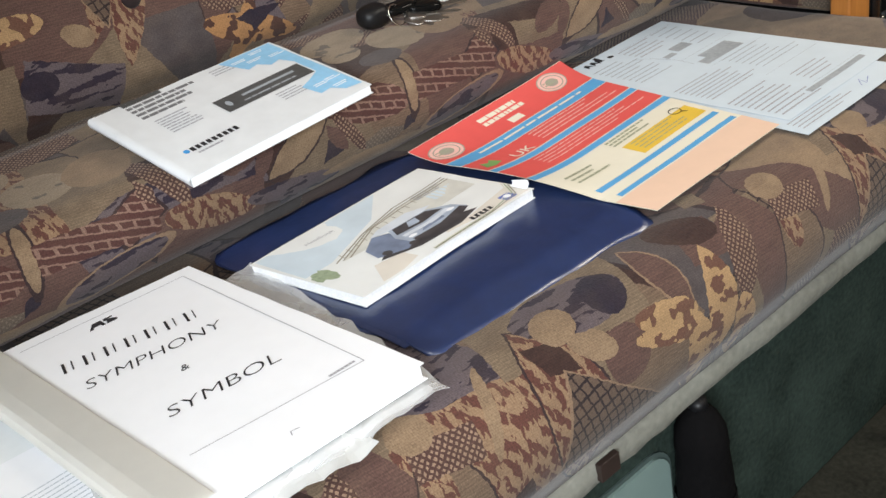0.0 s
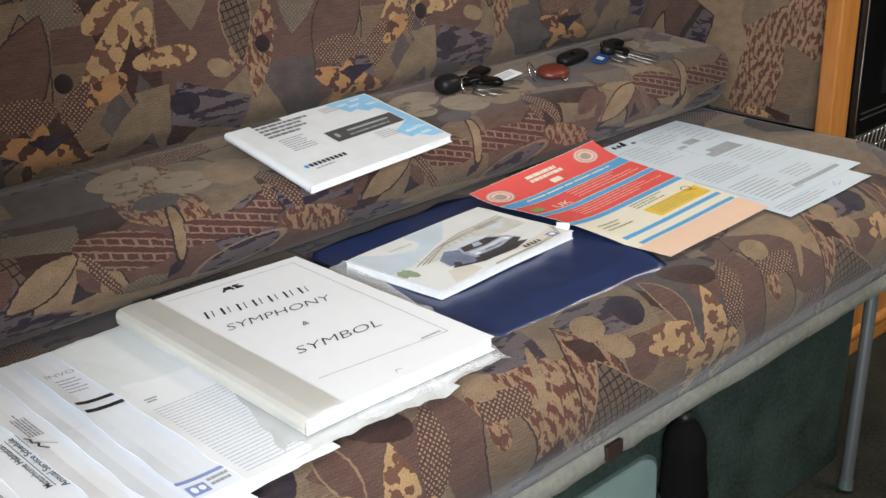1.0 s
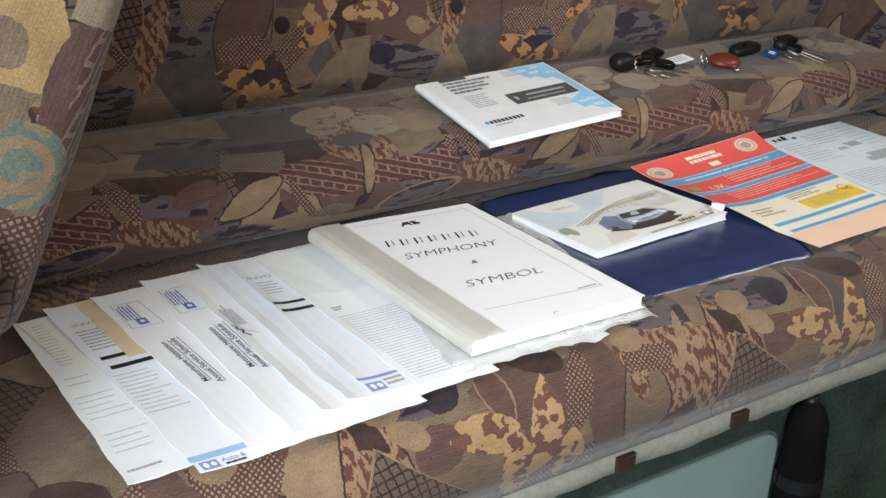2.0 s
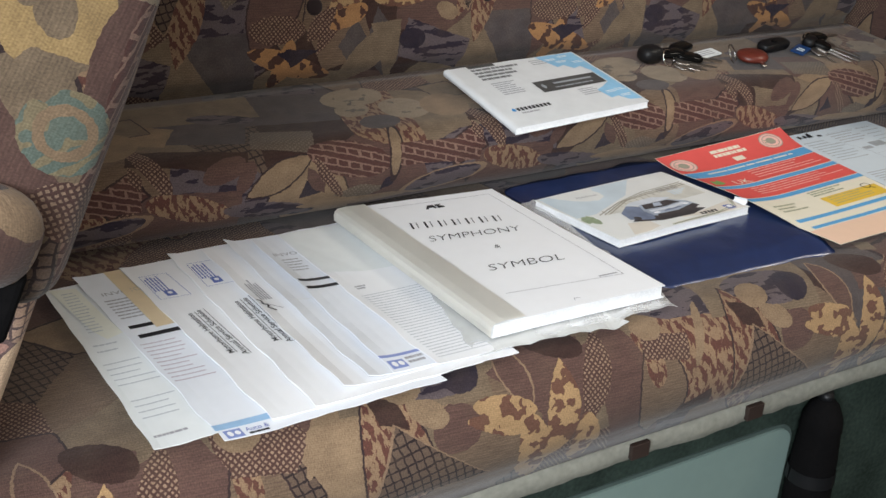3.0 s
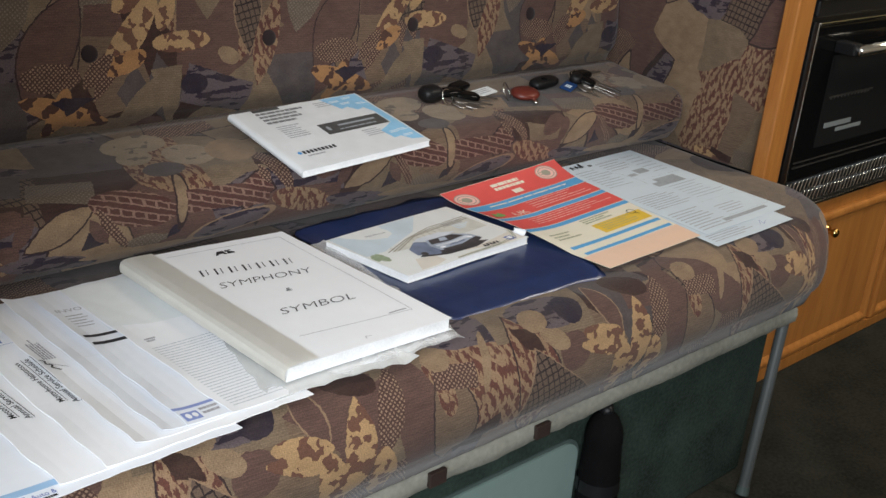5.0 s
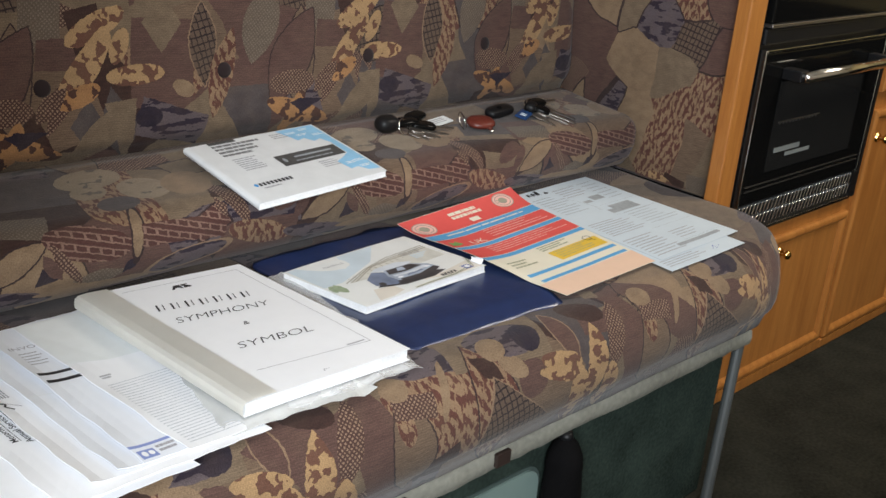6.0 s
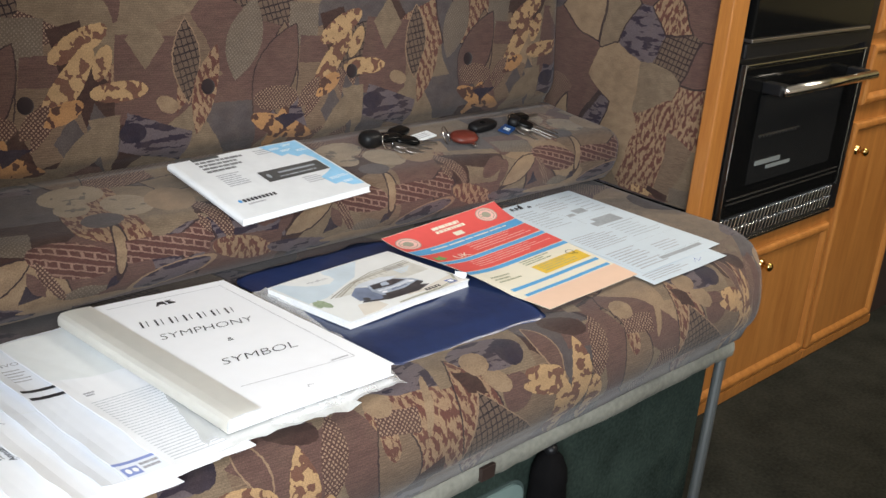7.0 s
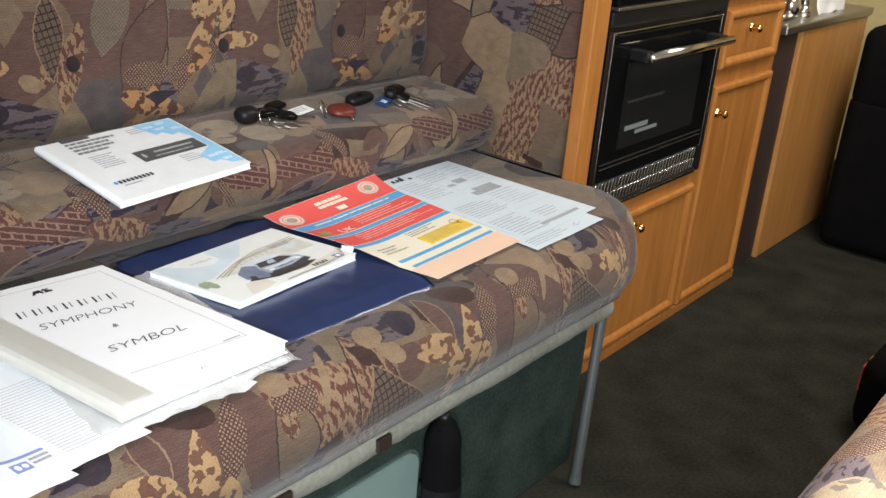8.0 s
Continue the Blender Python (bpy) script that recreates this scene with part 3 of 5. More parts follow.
bm = cushion_bm(BACK, -0.66, 1.045, 0.025, 0.0025, 0.012, seed=9, zero=(0.52, 0.58), v_off=2.0)
for v in bm.verts:
    if v.co.y < 0.56:
        dip = sum(0.011 * math.exp(-((v.co.x - bx) ** 2 + (v.co.z - bz) ** 2) / 0.0012) for bx, bz in BUTTONS)
        v.co.y += dip
smooth(part("cover", bm, BACK_FABRIC, back))
for bx, bz in BUTTONS:
    bm = bmesh.new()
    bmesh.ops.create_uvsphere(bm, u_segments=14, v_segments=8, radius=0.012, matrix=pose(bx, 0.5335 + (bz - 0.67) * 0.05, bz, 82) @ Matrix.Diagonal((1, 1, 0.4, 1)))
    smooth(part("button", bm, BACK_FABRIC, back, "fabric covered button"))

tagged(smooth(part("end_cushion", cushion_bm(dense([(0.69, 0.44), (0.175, 0.44), (0.168, 0.46), (0.168, 1.3), (0.69, 1.3)], 0.02), 1.05, 1.08, 0.006, 0.001, 0.01, zero=(0.168, 0.46), v_off=2.0, cap_low=0.27), BACK_FABRIC)), "upholstered panel closing the end of the settee", "cushion panel")

base = thing("settee_base", ORIGIN, "settee base box covered in green flecked carpet", "settee base")
part("carcass", box_bm(-0.6, 0.885, 0.0, 0.5, 0, 0.289, 0.004), BASE_CARPET, base)


def plate_bm(x0, x1, z0, z1, r, y, depth):
    bm = bmesh.new()
    ring = []
    for cx, cz, a0 in ((x1 - r, z1 - r, 0), (x0 + r, z1 - r, 90), (x0 + r, z0 + r, 180), (x1 - r, z0 + r, 270)):
        ring += [(cx + r * math.cos(radians(a0 + 15 * k)), cz + r * math.sin(radians(a0 + 15 * k))) for k in range(7)]
    f = bm.faces.new([bm.verts.new((px, y, pz)) for px, pz in ring])
    out = bmesh.ops.extrude_face_region(bm, geom=[f])
    for v in (g for g in out["geom"] if isinstance(g, bmesh.types.BMVert)):
        v.co.y -= depth
    bmesh.ops.recalc_face_normals(bm, faces=bm.faces[:])
    return bm


part("hatch_gasket", plate_bm(0.072, 0.452, 0.015, 0.237, 0.03, -0.0005, 0.002), SEAM, base, "dark seam round the hatch")
part("hatch", plate_bm(0.077, 0.447, 0.02, 0.232, 0.026, -0.0005, 0.005), HATCH, base, "pale green plastic access hatch")
bm = bmesh.new()
bmesh.ops.create_cone(bm, segments=14, radius1=0.0088, radius2=0.0088, depth=0.292, cap_ends=True)
leg = part("leg", bm, GREY_TUBE, base, "grey metal tube leg")
leg.matrix_local = Matrix.Translation((0.86, -0.032, 0.144)) @ Matrix.Rotation(radians(14), 4, "Y") @ Matrix.Rotation(radians(-6.5), 4, "X")
bm = bmesh.new()
bmesh.ops.create_cone(bm, segments=14, radius1=0.0105, radius2=0.0098, depth=0.014, cap_ends=True)
foot = part("foot", bm, SEAM, leg, "dull rubber foot")
foot.matrix_local = Matrix.Translation((0, 0, -0.139))

# the folded umbrella that leans on the base
case = thing("umbrella", pose(0.462, -0.038, 0.0, -3, 2, 0), "short black folded umbrella leaning on the settee base", "umbrella")
bm = bmesh.new()
rings = []
for z, r in ((0.0, 0.018), (0.01, 0.025), (0.06, 0.028), (0.14, 0.029), (0.2, 0.0275), (0.232, 0.025), (0.236, 0.026), (0.252, 0.0245), (0.27, 0.017), (0.28, 0.007)):
    rings.append([bm.verts.new((r * (1 + 0.08 * math.sin(5 * a)) * math.cos(a), r * math.sin(a), z)) for a in (math.tau * k / 18 for k in range(18))])
for lo, hi in zip(rings, rings[1:]):
    for k in range(18):
        bm.faces.new((lo[k], lo[(k + 1) % 18], hi[(k + 1) % 18], hi[k]))
bm.faces.new(rings[-1])
bm.faces.new(rings[0][::-1])
smooth(part("cover", bm, BLACK_CLOTH, case))
bm = bmesh.new()
bmesh.ops.create_cone(bm, segments=18, radius1=0.0305, radius2=0.0295, depth=0.018, matrix=pose(0, 0, 0.17))
smooth(part("strap", bm, BLACK, case, "black closing strap"))
bm = bmesh.new()
bmesh.ops.create_cone(bm, segments=16, radius1=0.0105, radius2=0.008, depth=0.012, cap_ends=True, matrix=pose(0, 0, 0.28))
smooth(part("tip", bm, BLACK, case, "rounded black plastic end"))

def blob_bm(lx, ly, lz, power=0.6):
    """A soft-edged flat pebble form."""
    bm = bmesh.new()
    bmesh.ops.create_uvsphere(bm, u_segments=20, v_segments=12, radius=1.0)
    for v in bm.verts:
        v.co = Vector([math.copysign(abs(c) ** power, c) * k for c, k in zip(v.co, (lx, ly, lz))])
    return bm


# ---- kitchen ----
FACE = 0.155


def bordered_bm(x0, x1, z0, z1, y, rim=0.022, proud=0.012):
    """A board with a rounded raised border round a sunken field."""
    bm = bmesh.new()
    loops = []
    for inset, d in ((0, 0), (0, proud * 0.6), (0.003, proud * 0.9), (0.007, proud), (rim * 0.55, proud), (rim * 0.75, proud * 0.8), (rim, proud * 0.25), (rim + 0.006, proud * 0.3)):
        loops.append([bm.verts.new((px, y - d, pz)) for px, pz in ((x0 + inset, z0 + inset), (x1 - inset, z0 + inset), (x1 - inset, z1 - inset), (x0 + inset, z1 - inset))])
    for lo, hi in zip(loops, loops[1:]):
        for k in range(4):
            bm.faces.new((lo[k], lo[(k + 1) % 4], hi[(k + 1) % 4], hi[k]))
    bm.faces.new(loops[-1])
    bm.faces.new(loops[0][::-1])
    bmesh.ops.recalc_face_normals(bm, faces=bm.faces[:])
    return bm


def knob(parent, x, y, z):
    bm = bmesh.new()
    bmesh.ops.create_cone(bm, segments=18, radius1=0.011, radius2=0.009, depth=0.004, matrix=pose(0, -0.002, 0, 90))
    bmesh.ops.create_cone(bm, segments=14, radius1=0.0045, radius2=0.0045, depth=0.014, matrix=pose(0, -0.009, 0, 90))
    bmesh.ops.create_uvsphere(bm, u_segments=16, v_segments=10, radius=0.0095, matrix=pose(0, -0.018, 0, 90) @ Matrix.Diagonal((1, 1, 0.7, 1)))
    ob = smooth(part("knob", bm, BRASS, parent, "polished brass knob"))
    ob.location = (x, y, z)
    return ob


tagged(part("wood_post", box_bm(1.014, 1.062, 0.14, 0.167, 0.0, 1.34, 0.003), OAK), "honey oak upright beside the oven", "post", kind="structure")

oven_unit = thing("oven_cabinet", ORIGIN, "honey oak kitchen cabinet with a bordered flap door", "cabinet")
part("carcass", box_bm(1.081, 1.5655, FACE, 0.7, 0.0, 0.364), OAK, oven_unit)
part("stile", box_bm(1.0625, 1.0805, FACE - 0.008, 0.166, 0.0, 0.364, 0.001), OAK, oven_unit)
flap = part("door", bordered_bm(1.086, 1.553, 0.03, 0.334, FACE - 0.0005), OAK, oven_unit)
part("plinth", box_bm(1.0625, 1.5655, FACE - 0.009, FACE - 0.0005, 0.0, 0.027, 0.003), OAK, oven_unit)
knob(flap, 1.285, FACE - 0.01, 0.299)

oven = thing("oven", ORIGIN, "black built-in glass oven with a chrome bar handle", "oven")
part("body", box_bm(1.081, 1.562, FACE + 0.004, 0.69, 0.366, 1.12), BLACK, oven)
part("side_strip", box_bm(1.0625, 1.0805, FACE - 0.004, 0.166, 0.366, 1.12), BLACK, oven)
part("side_strip", box_bm(1.5345, 1.562, FACE - 0.008, FACE + 0.0035, 0.366, 1.12), BLACK, oven)
door = part("door", box_bm(1.0895, 1.526, FACE - 0.014, FACE + 0.003, 0.43, 0.703, 0.003), GLOSS_BLACK, oven, "black glass oven door")
for x0, x1, z0, z1 in ((1.0845, 1.089, 0.426, 0.709), (1.5265, 1.5335, 0.426, 0.709), (1.0895, 1.526, 0.7035, 0.709)):
    part("trim", box_bm(x0, x1, FACE - 0.016, FACE + 0.003, z0, z1, 0.001), STEEL, door, "thin chrome edging")
part("window", box_bm(1.155, 1.465, FACE - 0.0152, FACE - 0.0142, 0.485, 0.65), DARK_GLASS, door)
part("tray", box_bm(1.173, 1.262, FACE - 0.0162, FACE - 0.0153, 0.519, 0.528), TRAY, door, "pale tray seen through the glass")
part("tray", box_bm(1.215, 1.302, FACE - 0.0162, FACE - 0.0153, 0.508, 0.515), TRAY, door)
part("rack", box_bm(1.17, 1.315, FACE - 0.0162, FACE - 0.0153, 0.5745, 0.5765), STEEL_DULL, door, "wire shelf seen through the glass")
for k in range(12):
    part("rack_wire", box_bm(1.175 + 0.0115 * k, 1.177 + 0.0115 * k, FACE - 0.0161, FACE - 0.0153, 0.571, 0.5743), STEEL_DULL, door)
for z in (0.455, 0.464):
    part("line", box_bm(1.1, 1.515, FACE - 0.0155, FACE - 0.0142, z, z + 0.0016), STEEL_DULL, door)
bm = bmesh.new()
bmesh.ops.create_cone(bm, segments=16, radius1=0.0092, radius2=0.0092, depth=0.345, cap_ends=True, matrix=pose(1.335, 0.103, 0.664, 0, 90))
bar = smooth(part("handle", bm, STEEL, door, "chrome bar handle"))
for x in (1.165, 1.48):
    part("bracket", box_bm(x - 0.012, x + 0.012, 0.105, FACE - 0.013, 0.655, 0.675, 0.002), BLACK, bar)
upper = part("grill_door", box_bm(1.0895, 1.526, FACE - 0.014, FACE + 0.003, 0.752, 0.99, 0.003), GLOSS_BLACK, oven, "black glass grill door")
part("grill_trim", box_bm(1.0895, 1.526, FACE - 0.0155, FACE + 0.003, 0.7455, 0.7515, 0.001), STEEL_DULL, upper, "dull metal lower edge")
part("strip", box_bm(1.0845, 1.534, FACE - 0.01, FACE + 0.003, 0.716, 0.744, 0.004), BLACK, oven, "dark metal strip between the doors")
part("sill", box_bm(1.0845, 1.534, FACE - 0.012, FACE + 0.003, 0.3655, 0.3715, 0.001), STEEL, oven, "chrome lower edge")
grille = part("vent", box_bm(1.0845, 1.534, FACE - 0.004, FACE + 0.003, 0.372, 0.4255), BLACK, oven, "slotted black vent")
slot_mesh = mesh_from("fin", box_bm(-0.0026, 0.0026, -0.004, 0, -0.0105, 0.0105, 0.0008, 1), STEEL)
for z in (0.387, 0.411):
    for k in range(34):
        fin = new("fin", slot_mesh)
        fin.parent = grille
        fin.matrix_local = pose(1.094 + 0.0131 * k, FACE - 0.0042, z, 0, 16, 0)

drawer_unit = thing("drawer_cabinet", ORIGIN, "tall honey oak kitchen cabinet with a drawer and door", "cabinet")
part("carcass", box_bm(1.566, 1.9055, FACE, 0.7, 0.0, 0.86), OAK, drawer_unit)
d1 = part("drawer", bordered_bm(1.58, 1.887, 0.585, 0.709, FACE - 0.0005), OAK, drawer_unit)
knob(d1, 1.702, FACE - 0.012, 0.667)
d3 = part("drawer", bordered_bm(1.58, 1.887, 0.732, 0.85, FACE - 0.0005), OAK, drawer_unit)
knob(d3, 1.702, FACE - 0.012, 0.81)
d2 = part("door", bordered_bm(1.574, 1.892, 0.026, 0.547, FACE - 0.0005), OAK, drawer_unit)
knob(d2, 1.6, FACE - 0.012, 0.488)
part("plinth", box_bm(1.566, 1.9055, FACE - 0.009, FACE - 0.0005, 0.0, 0.023, 0.003), OAK, drawer_unit)

sink = thing("sink_unit", ORIGIN, "pale oak sink unit with a metal edged top", "cabinet")
# strip left of the sink front, coloured dark for the shade there
part("recess", box_bm(1.906, 2.0835, 0.17, 0.7, 0.0, 0.622), SHADED_WOOD, sink, "dark brown recessed strip with shade in its colour")
part("front", box_bm(2.084, 2.6, 0.158, 0.7, 0.0, 0.622, 0.003), PALE_OAK, sink)
part("worktop", box_bm(1.95, 2.61, 0.15, 0.7, 0.6225, 0.645, 0.004), STEEL_DULL, sink, "brushed metal worktop edge")
tap = thing("tap", pose(2.17, 0.2, 0.6455), "chrome mixer tap on the sink unit", "tap")
for nm, r, d, m in (("base", 0.02, 0.03, pose(0, 0, 0.015)), ("stem", 0.012, 0.12, pose(0, 0, 0.09)), ("spout", 0.009, 0.12, pose(0, -0.05, 0.13, 70)), ("lever", 0.006, 0.06, pose(0.02, 0, 0.16, 0, 60))):
    bm = bmesh.new()
    bmesh.ops.create_cone(bm, segments=16, radius1=r, radius2=r * 0.85, depth=d, cap_ends=True, matrix=m)
    smooth(part(nm, bm, STEEL, tap))
rack = thing("dish_rack", pose(2.02, 0.2, 0.6455), "small chrome wire dish rack on the sink unit", "rack")
for k in range(6):
    bm = bmesh.new()
    bmesh.ops.create_cone(bm, segments=8, radius1=0.0028, radius2=0.0028, depth=0.085, cap_ends=True, matrix=pose(0.02 * k, 0.006 * (k % 2), 0.044, 12, 10))
    smooth(part("wire", bm, STEEL, rack))
for z in (0.004, 0.08):
    bm = bmesh.new()
    bmesh.ops.create_cone(bm, segments=10, radius1=0.004, radius2=0.004, depth=0.13, cap_ends=True, matrix=pose(0.055, 0, z, 0, 90))
    smooth(part("rail", bm, STEEL, rack))
smooth(part("cup", blob_bm(0.026, 0.026, 0.03, 0.8), STEEL, rack, "polished steel cup")).matrix_local = pose(0.03, -0.005, 0.034)
cloth = bmesh.new()
bmesh.ops.create_grid(cloth, x_segments=14, y_segments=14, size=0.5)
for v in cloth.verts:
    px, py = v.co.x, v.co.y
    v.co = Vector((0.14 * px, 0.03 * py + 0.01 * noise.noise(Vector((px * 3, py * 3, 0))), 0.06 + 0.115 * py + 0.012 * noise.noise(Vector((px * 4, py * 2, 3)))))
bmesh.ops.solidify(cloth, geom=cloth.faces[:], thickness=0.003)
towel = smooth(part("tea_towel", cloth, PAPER))
towel.matrix_world = pose(2.35, 0.2, 0.6455) @ Matrix.Diagonal((1.5, 1, 1, 1))
tagged(towel, "white cloth standing crumpled on the sink unit", "cloth")

# dark seat beyond the kitchen
cab = thing("dark_seat", pose(2.53, -0.2, 0), "black upholstered seat standing beyond the kitchen", "seat")
smooth(part("seat_base", box_bm(-0.2, 0.4, -0.7, 0.288, 0.0, 0.45, 0.04, 5), BLACK_CLOTH, cab))
smooth(part("backrest", box_bm(-0.2, -0.02, -0.68, 0.285, 0.4, 0.63, 0.04, 5), BLACK_CLOTH, cab))

# ---- seats beside the camera ----
other = thing("opposite_cushion", ORIGIN, "beige patterned seat cushion of the opposite bench", "cushion")
OPP = dense([(-1.2, 0.31), (-0.573, 0.31)] + ellipse_arc(-0.558, 0.4, 0.065, 0.068, 290, 450, 10) + [(-1.2, 0.468)])
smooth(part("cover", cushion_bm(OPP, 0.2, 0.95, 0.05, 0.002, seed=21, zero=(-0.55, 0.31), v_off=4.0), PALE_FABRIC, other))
part("bench_box", box_bm(0.22, 0.93, -1.2, -0.6, 0.0, 0.305, 0.004), BASE_CARPET, other)

bag = thing("holdall", pose(1.5, -0.5, 0), "black holdall with red and yellow stripes on the carpet", "bag")
smooth(part("body", box_bm(-0.17, 0.17, -0.15, 0.17, 0.0, 0.175, 0.05, 4), BLACK_CLOTH, bag))
part("flap", box_bm(-0.12, 0.12, -0.1, 0.1, 0.174, 0.18, 0.002), BLACK_CLOTH, bag)
for dx, mat in ((-0.1, RED_BAND), (-0.06, YELLOW_BAND)):
    part("stripe", box_bm(dx - 0.012, dx + 0.012, 0.1, 0.174, 0.075, 0.13, 0.002), mat, bag)

lean = Matrix(((0.4226, 0, -0.9063, -0.371), (0, 1, 0, 0.0), (0.9063, 0, 0.4226, 0.625), (0, 0, 0, 1)))
cabseat = thing("cab_seat", lean, "reclined cab seat in pale patterned upholstery", "seat")
SLAB = dense(ellipse_arc(0.1, 0.035, 0.2, 0.035, 0, -180, 16) + [(-0.1, 0.42), (0.3, 0.42)], 0.03)
smooth(part("backrest", cushion_bm(SLAB, 0.0, 0.62, 0.03, 0.002, seed=31, zero=(0.0, 0.0), v_off=5.09), CAB_FABRIC, cabseat))
LOWER = dense(ellipse_arc(0.04, 0.02, 0.06, 0.018, 0, -180, 10) + [(-0.02, 0.4), (0.1, 0.4)], 0.03)
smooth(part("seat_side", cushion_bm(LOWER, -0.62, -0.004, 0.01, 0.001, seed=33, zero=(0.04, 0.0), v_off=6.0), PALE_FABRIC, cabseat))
ROLL = dense(ellipse_arc(-0.112, 0.088, 0.028, 0.042, 0, -352, 22), 0.02)
smooth(part("side_bolster", cushion_bm(ROLL, 0.022, 0.084, 0.026, 0.001, 0.008, seed=35, zero=(-0.06, 0.0), v_off=7.0), CAB_FABRIC, cabseat))
part("side_cover", box_bm(-0.014, 0.036, -0.116, -0.09, 0.046, 0.3, 0.006, 3), BLACK_CLOTH, cabseat, "black plastic seat side cover")

# ---- papers ----
S = 0.4592


class Page:
    """A sheet between four corners (front left, front right, back right, back left); u runs along the front, v towards the back."""

    def __init__(self, corners, height):
        self.c = [Vector(p) for p in corners]
        self.height = height
        self.o = Vector((*corners[0], height(0, 0)))
        self.w = ((self.c[1] - self.c[0]).length + (self.c[2] - self.c[3]).length) / 2
        self.h = ((self.c[3] - self.c[0]).length + (self.c[2] - self.c[1]).length) / 2

    def at(self, u, v, lift=0.0):
        p = self.c[0].lerp(self.c[1], u).lerp(self.c[3].lerp(self.c[2], u), v)
        return Vector((p.x, p.y, self.height(u, v) + lift)) - self.o

    def sheet(self, lift=0.0, thick=0.0004, nu=16, nv=20, box=(0, 0, 1, 1), ragged=0.0, soft=0.0, often=0.43):
        bm = bmesh.new()
        u0, v0, u1, v1 = box

        def rag(k, n, seed):
            return ragged * noise.noise(Vector((k * often, n, seed)))
        hi, lo = [], []
        for j in range(nv + 1):
            for i in range(nu + 1):
                u, v = u0 + (u1 - u0) * i / nu, v0 + (v1 - v0) * j / nv
                u += rag(j, 1, 2) * (i == nu) + rag(j, 3, 5) * (i == 0)
                v += rag(i, 5, 7) * (j == nv) + rag(i, 8, 4) * (j == 0)
                a, b = min(u, 1 - u), min(v, 1 - v)
                if soft and a < soft and b < soft:
                    da, db = 1 - a / soft, 1 - b / soft
                    k = max(da, db) / max(1e-6, math.hypot(da, db))
                    u += (a - soft * (1 - da * k)) * (-1 if u < 0.5 else 1)
                    v += (b - soft * (1 - db * k)) * (-1 if v < 0.5 else 1)
                hi.append(bm.verts.new(self.at(u, v, lift)))
                if thick:
                    lo.append(bm.verts.new(self.at(u, v, lift - thick)))
        n = nu + 1
        for j in range(nv):
            for i in range(nu):
                q = (j * n + i, j * n + i + 1, (j + 1) * n + i + 1, (j + 1) * n + i)
                bm.faces.new([hi[k] for k in q])
                if thick:
                    bm.faces.new([lo[k] for k in q[::-1]])
        if thick:
            rim = [j for j in range(n)] + [j * n + nu for j in range(1, nv + 1)] + [nv * n + i for i in range(nu - 1, -1, -1)] + [j * n for j in range(nv - 1, 0, -1)]
            for a, b in zip(rim, rim[1:] + rim[:1]):
                bm.faces.new((lo[a], lo[b], hi[b], hi[a]))
        return bm

    def place(self, name, label, category, group=""):
        self.ob = thing(name, Matrix.Translation(self.o), label, category, group)
        return self.ob

    def patch(self, name, material, u0, v0, u1, v1, lift=0.0004, label=""):
        nu, nv = max(1, int((u1 - u0) * 24)), max(2, int((v1 - v0) * 50))
        return part(name, self.sheet(lift, 0.0, nu, nv, (u0, v0, u1, v1)), material, self.ob, label)

    def lines(self, name, material, u0, v0, u1, v1, rows, fill=0.55, seed=0, lift=0.0004, ends=0.35, upright=False, words=(0.06, 0.22)):
        """Rows of unreadable small print, as bars broken into words."""
        rnd = random.Random(seed)
        bm = bmesh.new()
        span = (v1 - v0) if not upright else (u1 - u0)
        for r in range(rows):
            a = r * span / rows
            b = a + span / rows * fill
            p, stop = 0.0, 1.0 - ends * rnd.random()
            while p < stop:
                q = min(stop, p + rnd.uniform(*words))
                if upright:
                    quad = [(u0 + a, v0 + (v1 - v0) * p), (u0 + b, v0 + (v1 - v0) * p), (u0 + b, v0 + (v1 - v0) * q), (u0 + a, v0 + (v1 - v0) * q)]
                else:
                    quad = [(u0 + (u1 - u0) * p, v1 - b), (u0 + (u1 - u0) * q, v1 - b), (u0 + (u1 - u0) * q, v1 - a), (u0 + (u1 - u0) * p, v1 - a)]
                bm.faces.new([bm.verts.new(self.at(*c, lift)) for c in quad])
                p = q + 0.3 * words[0]
        return part(name, bm, material, self.ob)

    def shape(self, name, material, points, lift=0.0005, label=""):
        bm = bmesh.new()
        f = bm.faces.new([bm.verts.new(self.at(u, v, lift)) for u, v in points])
        f.normal_update()
        if f.normal.z < 0:
            f.normal_flip()
        bmesh.ops.triangulate(bm, faces=[f])
        return part(name, bm, material, self.ob, label)

    def disc(self, name, material, u, v, ru, rv, lift=0.0005, label="", n=22):
        """A printed disc that follows the sheet."""
        bm = bmesh.new()
        mid = bm.verts.new(self.at(u, v, lift))
        inner = None
        for k in (0.35, 0.7, 1.0):
            ring_ = [bm.verts.new(self.at(u + k * ru * math.cos(math.tau * a / n), v + k * rv * math.sin(math.tau * a / n), lift)) for a in range(n)]
            for a in range(n):
                b = (a + 1) % n
                bm.faces.new((mid, ring_[a], ring_[b]) if inner is None else (inner[a], ring_[a], ring_[b], inner[b]))
            inner = ring_
        return part(name, bm, material, self.ob, label)

    def text(self, name, words, material, u, v, size, lift=0.0005, turn=0, shear=0.0, spacing=1.0, wide=None, bold=0.0):
        """Lettering of that cap height in metres, its first baseline from (u, v)."""
        cu = bpy.data.curves.new(name, "FONT")
        cu.body, cu.size, cu.shear, cu.space_character, cu.offset = words, size / 0.69, shear, spacing, bold
        cu.resolution_u = 3
        tmp = new(name, cu)
        me = bpy.data.meshes.new_from_object(tmp.evaluated_get(bpy.context.evaluated_depsgraph_get()))
